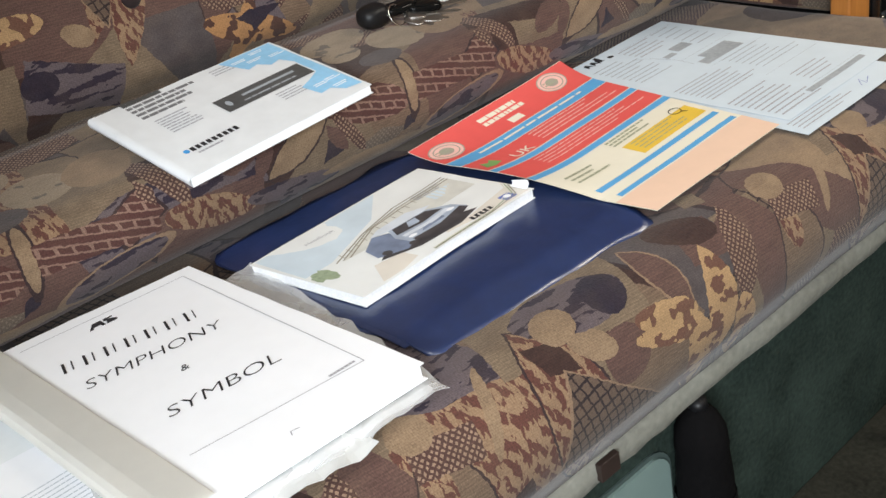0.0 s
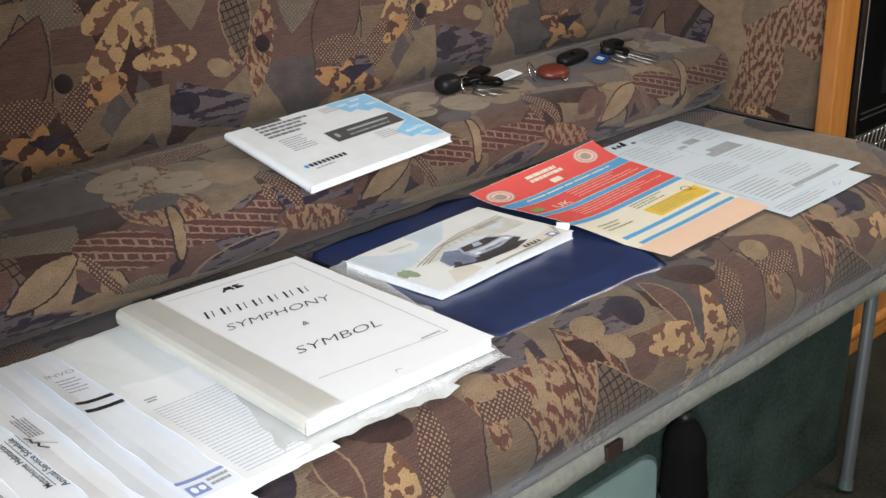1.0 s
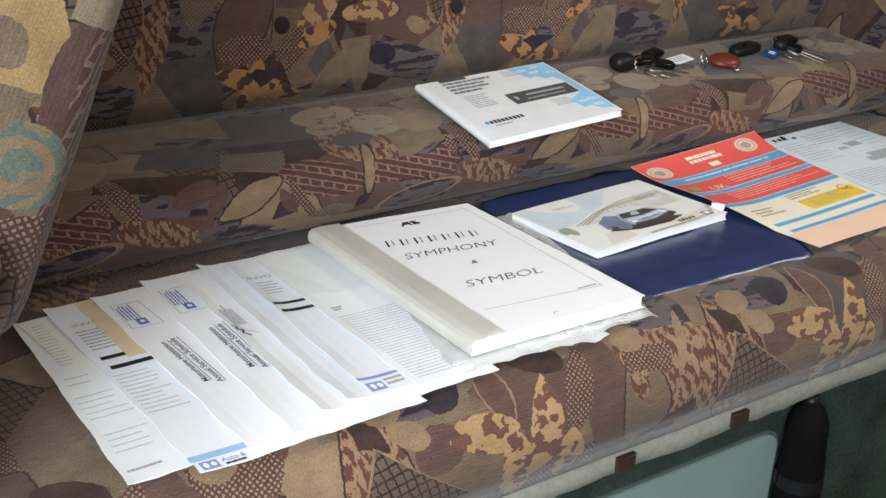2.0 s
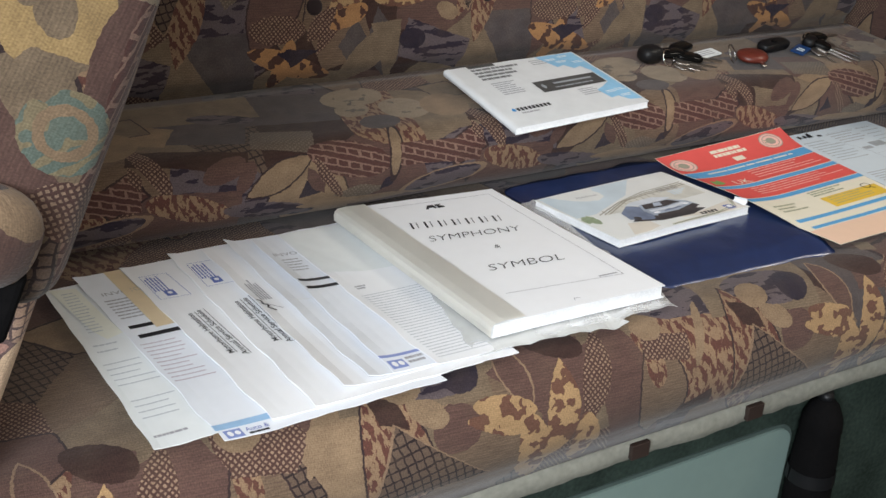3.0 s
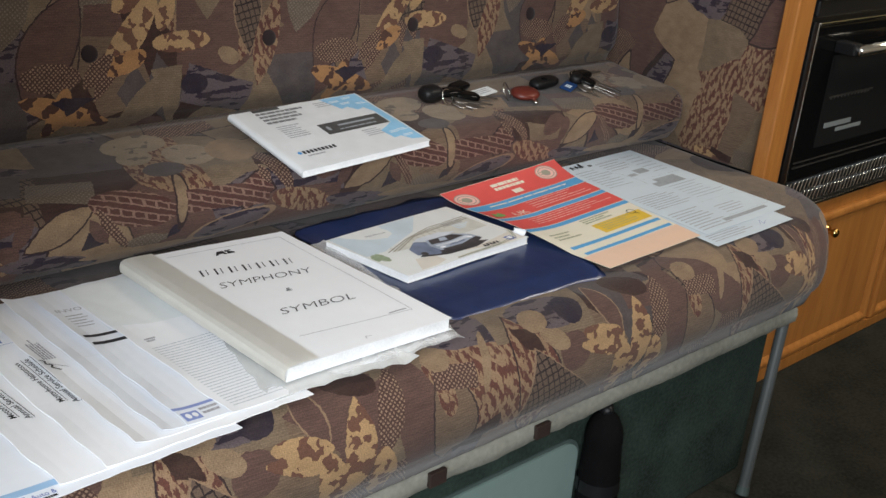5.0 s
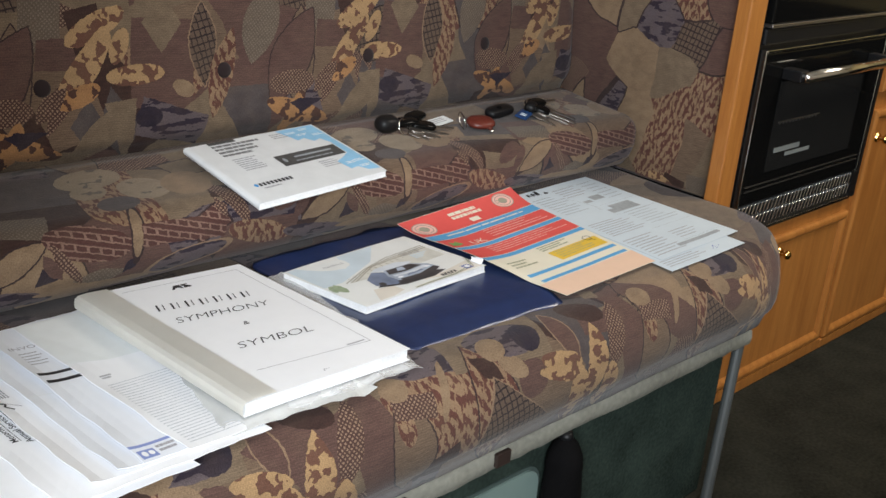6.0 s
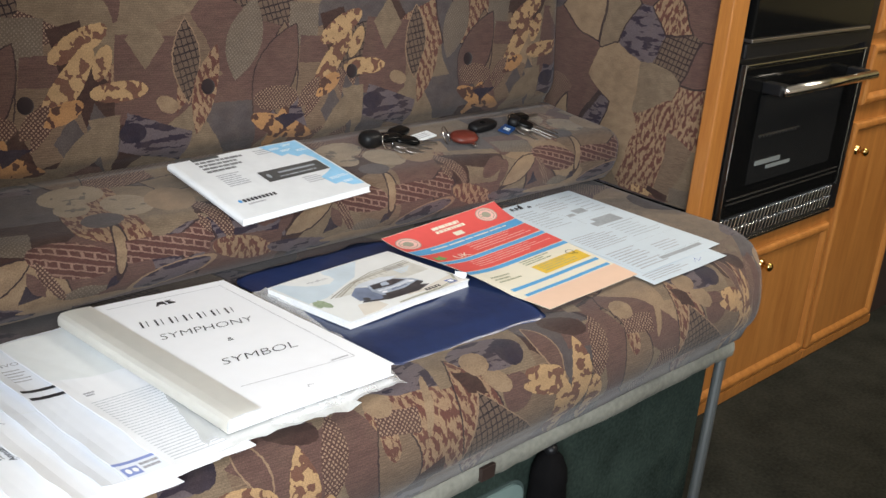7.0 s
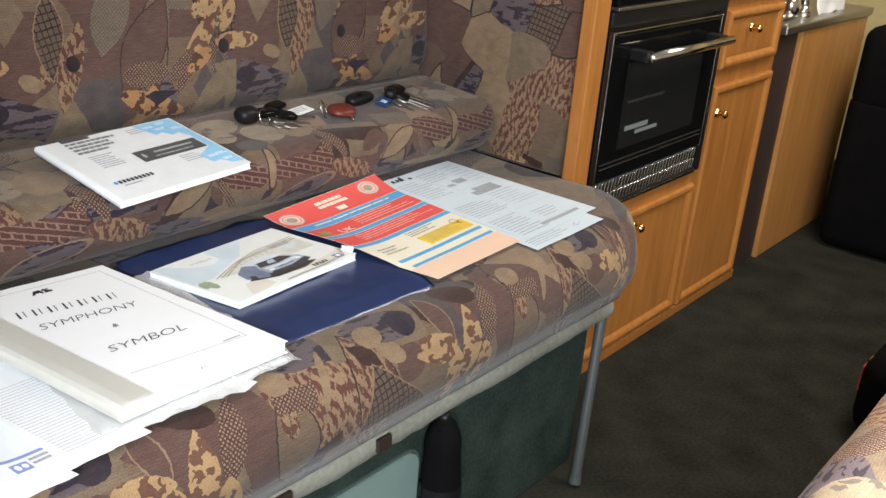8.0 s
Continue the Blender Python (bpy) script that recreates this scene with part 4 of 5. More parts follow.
        bpy.data.objects.remove(tmp)
        if wide:
            k = wide / max(p.co.x for p in me.vertices)
        else:
            k = 1.0
        ca, sa = math.cos(radians(turn)), math.sin(radians(turn))
        for p in me.vertices:
            x, y = p.co.x * k, p.co.y
            p.co = self.at(u + (x * ca - y * sa) / self.w, v + (x * sa + y * ca) / self.h, lift)
        me.materials.clear()
        me.materials.append(material)
        ob = new(name, me)
        ob.parent = self.ob
        return ob

    def stroke(self, name, material, points, width, lift=0.0005):
        """A drawn line through (u, v) points, that wide in metres."""
        bm = bmesh.new()
        for (ua, va), (ub, vb) in zip(points, points[1:]):
            a, b = Vector((ua * self.w, va * self.h)), Vector((ub * self.w, vb * self.h))
            d = (b - a).normalized() * width / 2
            nrm = Vector((-d.y, d.x))
            k = max(1, int((b - a).length / 0.02))
            for j in range(k):
                p, q = a.lerp(b, j / k), a.lerp(b, (j + 1) / k)
                bm.faces.new([bm.verts.new(self.at(c.x / self.w, c.y / self.h, lift)) for c in (p - nrm, q - nrm, q + nrm, p + nrm)])
        return part(name, bm, material, self.ob)


def ripple(base, seed, amount=0.0006, du=0.0, dv=0.0):
    def height(u, v):
        return base + amount * (1 + noise.noise(Vector((u * 2.2 + seed, v * 2.6, seed)))) + du * u + dv * v
    return height


# the fan of service papers, each lying on the one before
FAN = ((-.365, .284, -.325, -.024), (-.334, .299, -.272, -.038), (-.286, .301, -.228, -.026), (-.232, .311, -.189, -.026), (-.197, .303, -.158, -.013), (-.169, .311, -.132, -.008), (-.141, .302, -.108, -.009), (-.108, .305, -.066, -.014))
FAN_LABELS = ("greyed service receipt sheet", "white invoice with blue company footer", "white motorhome service schedule booklet", "second white service schedule booklet", "white printed receipt with a scribble", "plain white folded sheet", "white invoice with a blue boxed footer", "typed white letter with a folded top")
pages = []


def fan_height(k, front, rear, width):
    """Each sheet follows those under it and lifts a little along its free edge."""
    def height(u, v):
        x = front[0] + (rear[0] - front[0]) * v + width * u
        y = front[1] + (rear[1] - front[1]) * v
        common = noise.noise(Vector((x * 9, y * 9, 1.0))) + 0.5 * noise.noise(Vector((x * 21, y * 17, 4.0)))
        lift = (0.008 if k in (4, 5, 6) else 0.0042) * math.exp(-max(0.0, u) / 0.06) * (0.45 + 0.6 * noise.noise(Vector((v * 4.2, k * 3.1, 7.0))))
        return S + 0.0016 + 0.001 * common + 0.0005 * k + max(0.0, lift)
    return height


for k, ((xt, yt, xb, yb), label) in enumerate(zip(FAN, FAN_LABELS)):
    wb = 0.205 if k < 6 else 0.2
    if k in (0,):
        wb = 0.12
    pg = Page([(xb, yb), (xb + wb, yb + 0.004), (xt + wb, yt + 0.006), (xt, yt)], fan_height(k, (xb, yb), (xt, yt), wb))
    pg.place("paper_sheet", label + " fanned out on the seat", "paper", "papers fanned out on the seat")
    part("sheet", pg.sheet(0, 0.0011 if k in (2, 3) else 0.0006, 18, 22, ragged=0.012), (PAPER_GREY if k == 0 else PAPER_COOL if k in (1, 5, 6) else PAPER), pg.ob)
    pages.append(pg)
p1, p2, p3, p4, p5, p6, p7, p8 = pages
p1.shape("torn_slip", PAPER_SLIP, [(0.03, 0.985), (0.24, 0.965), (0.29, 0.76), (0.34, 0.62), (0.2, 0.6), (0.14, 0.66)], 0.0012, "pale till slip")
p1.lines("print", INK_PALE, 0.1, 0.64, 0.24, 0.94, 14, 0.25, 2, 0.0015, words=(0.08, 0.4))
p1.lines("print", INK_PALE, 0.06, 0.12, 0.4, 0.24, 4, 0.18, 3, words=(0.03, 0.14))
p1.lines("print", INK_PALE, 0.05, 0.3, 0.38, 0.46, 5, 0.18, 61, words=(0.03, 0.14))
p1.lines("print", INK_GREY, 0.05, 0.04, 0.3, 0.06, 1, 0.5, 4)
p1.lines("print", INK_PALE, 0.07, 0.5, 0.3, 0.58, 2, 0.2, 5)
p2.text("title", "INVOICE", INK_GREY, 0.05, 0.84, 0.0075, wide=0.045)
p2.lines("print", INK_GREY, 0.04, 0.67, 0.2, 0.81, 7, 0.35, 6)
p2.patch("bar", INK, 0.04, 0.617, 0.3, 0.637)
p2.patch("bar", INK, 0.045, 0.555, 0.3, 0.577)
p2.lines("print", INK_RED, 0.02, 0.28, 0.2, 0.52, 11, 0.24, 7, words=(0.03, 0.15))
p2.patch("footer_band", PRINT_BLUE, 0.0, 0.045, 1, 0.07, label="pale blue footer band")
p2.patch("logo", INK_LOGO, 0.02, 0.003, 0.09, 0.038, label="blue boxed company mark")
p2.disc("logo_mark", PAPER, 0.04, 0.02, 0.011, 0.011, 0.0008)
p2.disc("logo_mark", PAPER, 0.07, 0.02, 0.011, 0.009, 0.0008)
p2.text("company_line", "Auto &", INK_BLUE, 0.105, 0.018, 0.0055, wide=0.02)
p2.lines("print", INK, 0.11, 0.003, 0.2, 0.013, 1, 0.8, 8)
p2.patch("envelope_edge", MANILA, 0.15, 0.6, 0.235, 0.999, 0.0005, "strip of manila envelope")
for pg in (p3, p4):
    pg.stroke("frame", INK_BLUE, [(0.04, 0.735), (0.19, 0.735), (0.18, 0.905), (0.04, 0.905), (0.04, 0.735)], 0.0005)
    pg.lines("address", INK_BLUE, 0.05, 0.79, 0.13, 0.9, 5, 0.5, 9, upright=True)
    pg.patch("stamp", INK_BLUE, 0.085, 0.75, 0.135, 0.79)
    pg.disc("stamp_mark", PAPER, 0.11, 0.77, 0.012, 0.009, 0.0008)
    pg.text("title", "Motorhome Habitation", INK, 0.115, 0.345, 0.0056, turn=91, wide=0.09, bold=0.0001)
    pg.text("title", "Annual Service Schedule", INK, 0.165, 0.325, 0.0056, turn=91, wide=0.1, bold=0.0001)
    pg.stroke("underline", INK, [(0.124, 0.345), (0.124, 0.62)], 0.0006)
    pg.stroke("underline", INK, [(0.174, 0.325), (0.174, 0.63)], 0.0006)
p5.lines("print", INK_GREY, 0.035, 0.57, 0.1, 0.73, 5, 0.6, 10, upright=True)
p5.stroke("scribble", INK, [(0.012, 0.57), (0.03, 0.56), (0.02, 0.535), (0.045, 0.53), (0.03, 0.51), (0.06, 0.49)], 0.002)
p5.stroke("fold_line", INK_GREY, [(0.01, 0.55), (0.1, 0.5)], 0.001)
p6.stroke("fold_line", PAPER_GREY, [(0.02, 0.5), (0.5, 0.48)], 0.001)
p7.text("title", "INVOICE", INK_GREY, 0.03, 0.84, 0.0075, wide=0.045)
p7.lines("print", INK_GREY, 0.05, 0.7, 0.16, 0.81, 5, 0.3, 11)
p7.patch("bar", INK, 0.017, 0.622, 0.3, 0.641)
p7.patch("bar", INK, 0.02, 0.564, 0.3, 0.584)
p7.patch("footer_band", INK_LOGO, 0.0, 0.078, 1, 0.092)
p7.patch("logo", INK_LOGO, 0.015, 0.015, 0.095, 0.06, label="blue boxed company mark")
p7.disc("logo_mark", PAPER, 0.04, 0.038, 0.013, 0.014, 0.0008)
p7.disc("logo_mark", PAPER, 0.073, 0.038, 0.013, 0.012, 0.0008)
p7.lines("print", INK_GREY, 0.11, 0.02, 0.22, 0.065, 2, 0.55, 12)
p8.lines("print", INK_FAINT, 0.05, 0.8, 0.2, 0.93, 5, 0.25, 13)
p8.shape("folded_top", PAPER_GREY, [(0.0, 0.995), (0.6, 0.995), (0.6, 0.6), (0.2, 0.62), (0.0, 0.66)], 0.0003, "folded top of the letter")
p8.lines("heading", INK_GREY, 0.06, 0.5, 0.12, 0.53, 2, 0.6, 14)
p8.lines("print", INK_PALE, 0.04, 0.02, 0.42, 0.46, 27, 0.24, 15, ends=0.15, words=(0.02, 0.09))

# the plastic sleeve under the binder


def crinkle(base, seed):
    def height(u, v):
        w = abs(noise.noise(Vector((u * 6 + seed, v * 7, seed)))) + 0.6 * abs(noise.noise(Vector((u * 17, v * 15 + seed, 2.0))))
        edge = max(0.0, 0.12 - v) / 0.12 + max(0.0, u - 0.93) / 0.07
        return base + 0.0012 * w + edge * (0.004 * noise.noise(Vector((u * 9, v * 9, seed))) - 0.002)
    return height


sleeve = Page([(0.012, -0.012), (0.212, -0.016), (0.222, 0.27), (0.0, 0.26)], crinkle(S + 0.0068, 5.5))
sleeve.place("plastic_sleeve", "clear crinkled plastic sleeve under the binder", "sleeve")
part("film", sleeve.sheet(0, 0.0006, 34, 34, ragged=0.02), PLASTIC, sleeve.ob)
sleeve2 = Page([(-0.025, -0.013), (0.142, -0.026), (0.16, 0.2), (0.0, 0.2)], crinkle(S + 0.0058, 8.5))
sleeve2.place("plastic_sleeve", "milky crinkled plastic pocket under the binder", "sleeve")
part("edge_seam", sleeve.sheet(0.0007, 0.0005, 30, 2, (0.02, 0.01, 0.98, 0.035)), PLASTIC, sleeve.ob, "welded clear edge")
part("film", sleeve2.sheet(0, 0.0006, 30, 30, ragged=0.02), MILKY_PLASTIC, sleeve2.ob)

# the bound document
BINDER = [(0.0, 0.001), (0.206, -0.001), (0.172, 0.297), (-0.036, 0.303)]
doc = Page(BINDER, lambda u, v: 0.481 + 0.0012 * math.sin(2.5 * u + 1) + 0.003 * v * (1 - u) + 0.0008 * noise.noise(Vector((u * 2, v * 2, 3))))
doc.place("bound_document", "thick white A4 bound document with a cream spine", "document")
part("page_block", doc.sheet(-0.0008, 0.0125, 14, 18, (0.012, 0.004, 0.985, 0.996)), PAGE_BLOCK, doc.ob, "white block of pages")
part("back_cover", doc.sheet(-0.0134, 0.0008, 8, 8, (0, 0, 1, 1)), PAPER, doc.ob)
part("front_cover", doc.sheet(0, 0.0007, 20, 24, (0.1, 0, 1.0, 1), ragged=0.003), PAPER, doc.ob, "white printed cover sheet")
bm = bmesh.new()
rows = []
SPINE = [(0.18, 0.0012), (0.175, 0.0022), (0.06, 0.003), (0.012, 0.002), (-0.006, -0.001), (-0.012, -0.006), (-0.01, -0.0125), (0.006, -0.0152)]
for j in range(19):
    rows.append([bm.verts.new(doc.at(u + 0.002 * noise.noise(Vector((j * 0.5, u * 9, 1))), -0.002 + 1.004 * j / 18, l)) for u, l in SPINE])
for a, b in zip(rows, rows[1:]):
    for k in range(len(SPINE) - 1):
        bm.faces.new((a[k + 1], a[k], b[k], b[k + 1]))
bmesh.ops.solidify(bm, geom=bm.faces[:], thickness=0.0006)
bmesh.ops.recalc_face_normals(bm, faces=bm.faces[:])
part("spine_strip", bm, SPINE_CREAM, doc.ob, "creamy satin binding strip")
for a, b in (((0.22, 0.95), (0.93, 0.95)), ((0.93, 0.95), (0.9, 0.128)), ((0.9, 0.128), (0.24, 0.16))):
    doc.stroke("border_line", INK_GREY, [a, b], 0.0007)
# maker's mark and first word, as plain shapes
doc.shape("mark", INK, [(0.46, 0.885), (0.495, 0.92), (0.53, 0.92), (0.53, 0.885), (0.515, 0.885), (0.515, 0.895), (0.485, 0.895), (0.478, 0.885)])
doc.shape("mark", INK, [(0.535, 0.885), (0.545, 0.905), (0.535, 0.905), (0.54, 0.92), (0.58, 0.92), (0.575, 0.913), (0.555, 0.911), (0.572, 0.905), (0.585, 0.895), (0.578, 0.885)])
for k in range(7):
    u, w = 0.25 + 0.079 * k, 0.738 - 0.0075 * k
    doc.stroke("word_bar", INK, [(u, w - 0.004), (u + 0.024, w + 0.05)], 0.0022)
    doc.stroke("word_bar", INK, [(u + 0.032, w - 0.002), (u + 0.056, w + 0.046)], 0.001)
doc.text("title", "SYMPHONY", INK, 0.236, 0.612, 0.0142, shear=0.3, wide=0.115, turn=-5, bold=-0.0003)
doc.text("title", "&", INK, 0.5, 0.478, 0.008, shear=0.3, turn=-5)
doc.text("title", "SYMBOL", INK, 0.31, 0.325, 0.0142, shear=0.3, wide=0.091, turn=-4, bold=-0.0003)
doc.lines("print", INK_GREY, 0.77, 0.14, 0.88, 0.15, 1, 0.8, 16, ends=0.0)
doc.stroke("tear", INK_GREY, [(0.49, 0.03), (0.5, 0.045), (0.53, 0.04)], 0.0008)

# the blue wallet
FOLDER = [(0.226, 0.026), (0.486, 0.014), (0.49, 0.335), (0.203, 0.335)]


def wallet_height(u, v):
    w = noise.noise(Vector((u * 2.2, v * 2.6, 2.2))) + 0.6 * noise.noise(Vector((u * 5 + v * 2, v * 5, 8.0)))
    return S + 0.0017 * (1.3 + w) + 0.0008 * noise.noise(Vector((u * 11, v * 9, 3.0))) - 0.006 * max(0.0, 0.12 - v) / 0.12


wallet = Page(FOLDER, wallet_height)
wallet.place("document_wallet", "navy blue soft vinyl document wallet", "wallet")
bm = wallet.sheet(0.0006, 0.0016, 36, 40, soft=0.085, ragged=0.04, often=0.13)
smooth(part("cover", bm, BLUE, wallet.ob))
part("flap_seam", wallet.sheet(0.0012, 0.0005, 4, 30, (0.0, 0.08, 0.02, 0.92)), BLUE, wallet.ob)

# the vehicle handbook
HB = [(0.24, 0.12), (0.451, 0.132), (0.424, 0.272), (0.212, 0.258)]


def hb_height(u, v):
    return S + 0.0138 + 0.001 * math.sin(3 * u) + 0.0005 * noise.noise(Vector((u * 3, v * 3, 9)))


hb = Page(HB, hb_height)
hb.place("handbook", "glossy vehicle handbook with a van on its cover", "book")
part("page_block", hb.sheet(-0.0008, 0.0085, 12, 10, (0.006, 0.006, 0.992, 0.994)), PAGE_BLOCK, hb.ob, "cream block of pages")
part("back_cover", hb.sheet(-0.0094, 0.0006, 6, 6), HB_COVER, hb.ob)
part("front_cover", hb.sheet(0, 0.0006, 16, 14), HB_COVER, hb.ob, "glossy pale picture cover")
hb.shape("printed_sky", HB_SKY, [(0.01, 0.5), (0.15, 0.5), (0.5, 0.7), (0.7, 0.985), (0.02, 0.985)], 0.0003)
hb.shape("printed_road", HB_ROAD, [(0.12, 0.02), (0.98, 0.02), (0.98, 0.2), (0.6, 0.1), (0.2, 0.22)], 0.0003)
bush = random.Random(3)
hb.shape("printed_bushes", HB_GREEN, [(0.06 + 0.05 * math.cos(a) * bush.uniform(0.6, 1.3), 0.42 + 0.09 * math.sin(a) * bush.uniform(0.6, 1.3)) for a in (math.tau * k / 18 for k in range(18))], 0.0004)
for off in (0.0, 0.03, 0.06):
    hb.stroke("printed_arch", HB_LINE, [(0.15 + off, 0.46 - off * 0.4), (0.38 + off, 0.6), (0.62, 0.69 - off), (0.8, 0.7 - off), (0.95, 0.72 - off)], 0.0014, 0.0005)
for k in range(14):
    hb.stroke("printed_column", HB_LINE, [(0.2 + 0.05 * k, 0.47 + 0.012 * k), (0.205 + 0.05 * k, 0.53 + 0.012 * k)], 0.0008, 0.0005)
hb.shape("printed_building", HB_WALL, [(0.18, 0.44), (0.4, 0.6), (0.62, 0.66), (0.95, 0.68), (0.95, 0.42), (0.72, 0.4), (0.5, 0.54), (0.3, 0.42)], 0.0004)
for k in range(7):
    hb.shape("printed_window", HB_SKY, [(0.76 + 0.028 * k, 0.5), (0.778 + 0.028 * k, 0.5), (0.778 + 0.028 * k, 0.6), (0.76 + 0.028 * k, 0.6)], 0.0005)
hb.shape("printed_shadow", HB_DARK, [(0.24, 0.22), (0.3, 0.27), (0.7, 0.2), (0.76, 0.16), (0.62, 0.1), (0.4, 0.12)], 0.0005)
hb.shape("printed_van_side", HB_BLUE, [(0.25, 0.26), (0.27, 0.4), (0.37, 0.5), (0.43, 0.44), (0.42, 0.2), (0.36, 0.17)], 0.0006)
hb.shape("printed_roof", HB_VAN_LIGHT, [(0.36, 0.5), (0.43, 0.545), (0.6, 0.55), (0.7, 0.48), (0.64, 0.45), (0.44, 0.46)], 0.0007)
hb.shape("printed_van_front", HB_VAN, [(0.41, 0.2), (0.4, 0.34), (0.44, 0.46), (0.66, 0.45), (0.74, 0.35), (0.76, 0.24), (0.62, 0.16)], 0.0008)
hb.shape("printed_windscreen", HB_DARK, [(0.425, 0.36), (0.455, 0.45), (0.645, 0.44), (0.695, 0.36), (0.56, 0.335)], 0.001)
hb.shape("printed_glint", HB_VAN, [(0.5, 0.37), (0.53, 0.435), (0.58, 0.432), (0.56, 0.36)], 0.0012)
hb.shape("printed_bonnet", HB_VAN_LIGHT, [(0.43, 0.33), (0.56, 0.315), (0.7, 0.345), (0.72, 0.31), (0.58, 0.275), (0.43, 0.295)], 0.001)
hb.shape("printed_bumper", HB_DARK, [(0.42, 0.19), (0.43, 0.235), (0.58, 0.22), (0.74, 0.28), (0.755, 0.225), (0.63, 0.15), (0.5, 0.14)], 0.001)
hb.shape("printed_grille", HB_BLUE, [(0.5, 0.25), (0.52, 0.28), (0.64, 0.29), (0.64, 0.26)], 0.001)
for u, v in ((0.45, 0.262), (0.7, 0.3)):
    hb.disc("printed_lamp", PAPER, u, v, 0.022, 0.018, 0.0012)
for u, v in ((0.295, 0.25), (0.405, 0.185)):
    hb.disc("printed_wheel", HB_DARK, u, v, 0.02, 0.035, 0.001)
hb.text("title", "Handbook", INK_GREY, 0.21, 0.83, 0.0045, wide=0.032, turn=-4)
for k in range(5):
    hb.stroke("word_bar", INK, [(0.665 + 0.027 * k, 0.055), (0.672 + 0.027 * k, 0.1)], 0.0034)
    hb.stroke("word_bar", INK, [(0.668 + 0.027 * k, 0.06 + 0.035 * (k % 2)), (0.684 + 0.027 * k, 0.06 + 0.035 * (k % 2))], 0.0016)
hb.patch("mark", INK_BLUE, 0.86, 0.04, 0.925, 0.125, 0.0005, "dark blue badge")
hb.disc("mark_inside", PAPER, 0.893, 0.085, 0.018, 0.025, 0.0008)
hb.lines("print", INK_GREY, 0.72, 0.6, 0.92, 0.68, 3, 0.5, 17)
for k, m in enumerate((HB_LINE, HB_GREEN, HB_ROAD)):
    hb.stroke("printed_swirl", m, [(0.4, 0.012 + 0.008 * k), (0.75, 0.02 + 0.01 * k), (0.93, 0.06 + 0.03 * k), (0.99, 0.2 + 0.03 * k)], 0.0012, 0.0006)
bm = bmesh.new()
prev = None
for k in range(8):
    a = k / 7 * 2.6
    p = Vector(hb.at(0.985, 0.03)) + Vector((0.005 * math.sin(a) - 0.003, 0, 0.001 + 0.005 * (1 - math.cos(a))))
    q = Vector(hb.at(0.985, 0.16)) + Vector((0.004 * math.sin(a) - 0.002, 0, 0.001 + 0.003 * (1 - math.cos(a))))
    row = (bm.verts.new(p), bm.verts.new(q))
    if prev:
        bm.faces.new((prev[0], row[0], row[1], prev[1]))
    prev = row
bmesh.ops.recalc_face_normals(bm, faces=bm.faces[:])
bmesh.ops.solidify(bm, geom=bm.faces[:], thickness=0.0004)
bmesh.ops.recalc_face_normals(bm, faces=bm.faces[:])
(part("curled_corner", bm, PAPER, hb.ob, "cover corner curling up"))

# the form under the reminder letter
form2 = Page([(0.681, -0.008), (0.873, -0.004), (0.88, 0.29), (0.69, 0.29)], ripple(S, 4.4, 0.0008))
form2.place("form_sheet", "pale blue printed form under another", "paper")
part("sheet", form2.sheet(0, 0.0004), PAPER_BLUE, form2.ob)
form2.lines("print", INK_GREY, 0.05, 0.02, 0.6, 0.1, 4, 0.26, 24, words=(0.02, 0.1))
form2.stroke("scribble", INK_BLUE, [(0.66, 0.05), (0.72, 0.085), (0.7, 0.045), (0.78, 0.07)], 0.0006)
form = Page([(0.7, 0.024), (0.906, 0.03), (0.903, 0.341), (0.7, 0.336)], ripple(S + 0.0012, 6.1, 0.0009))
form.place("form_sheet", "pale blue printed registration form", "paper")
part("sheet", form.sheet(0, 0.0004), PAPER_BLUE, form.ob)
for du in (0.0, 0.055, 0.1):
    form.shape("emblem", INK, [(0.15 + du, 0.925), (0.16 + du, 0.965), (0.185 + du, 0.97), (0.2 + du, 0.93), (0.175 + du, 0.945)], label="black angular emblem")
form.shape("emblem", INK, [(0.27, 0.93), (0.275, 0.985), (0.31, 0.99), (0.295, 0.94)])
form.disc("emblem_dot", INK, 0.36, 0.935, 0.022, 0.012)
form.patch("stamp_area", PRINT_GREY, 0.56, 0.525, 0.83, 0.615)
form.patch("stamp_area", PRINT_GREY, 0.48, 0.525, 0.56, 0.575)
form.patch("stamp_area", PRINT_GREY, 0.58, 0.71, 0.72, 0.765)
form.patch("stamp_area", PRINT_GREY, 0.46, 0.7, 0.55, 0.73)
form.patch("stamp_area", PRINT_GREY, 0.34, 0.052, 0.88, 0.078)
form.lines("print", INK_GREY, 0.42, 0.79, 0.72, 0.93, 5, 0.22, 18, words=(0.03, 0.2))
form.lines("print", INK_FAINT, 0.74, 0.66, 0.95, 0.93, 7, 0.16, 19, 0.0007, words=(0.03, 0.12))
form.lines("print", INK_FAINT, 0.1, 0.62, 0.42, 0.88, 9, 0.2, 62, words=(0.03, 0.14))
form.lines("print", INK_GREY, 0.06, 0.3, 0.5, 0.48, 8, 0.24, 20, words=(0.02, 0.1))
form.lines("print", INK_FAINT, 0.55, 0.3, 0.95, 0.5, 7, 0.16, 63, words=(0.02, 0.12))
form.lines("print", INK_GREY, 0.04, 0.02, 0.4, 0.25, 9, 0.26, 21, words=(0.02, 0.08))
form.lines("print", INK_GREY, 0.5, 0.1, 0.8, 0.2, 4, 0.22, 64, words=(0.02, 0.1))
for v in (0.94, 0.64, 0.5, 0.27, 0.09):
    form.stroke("rule", INK_FAINT, [(0.45, v), (0.96, v)], 0.0004)
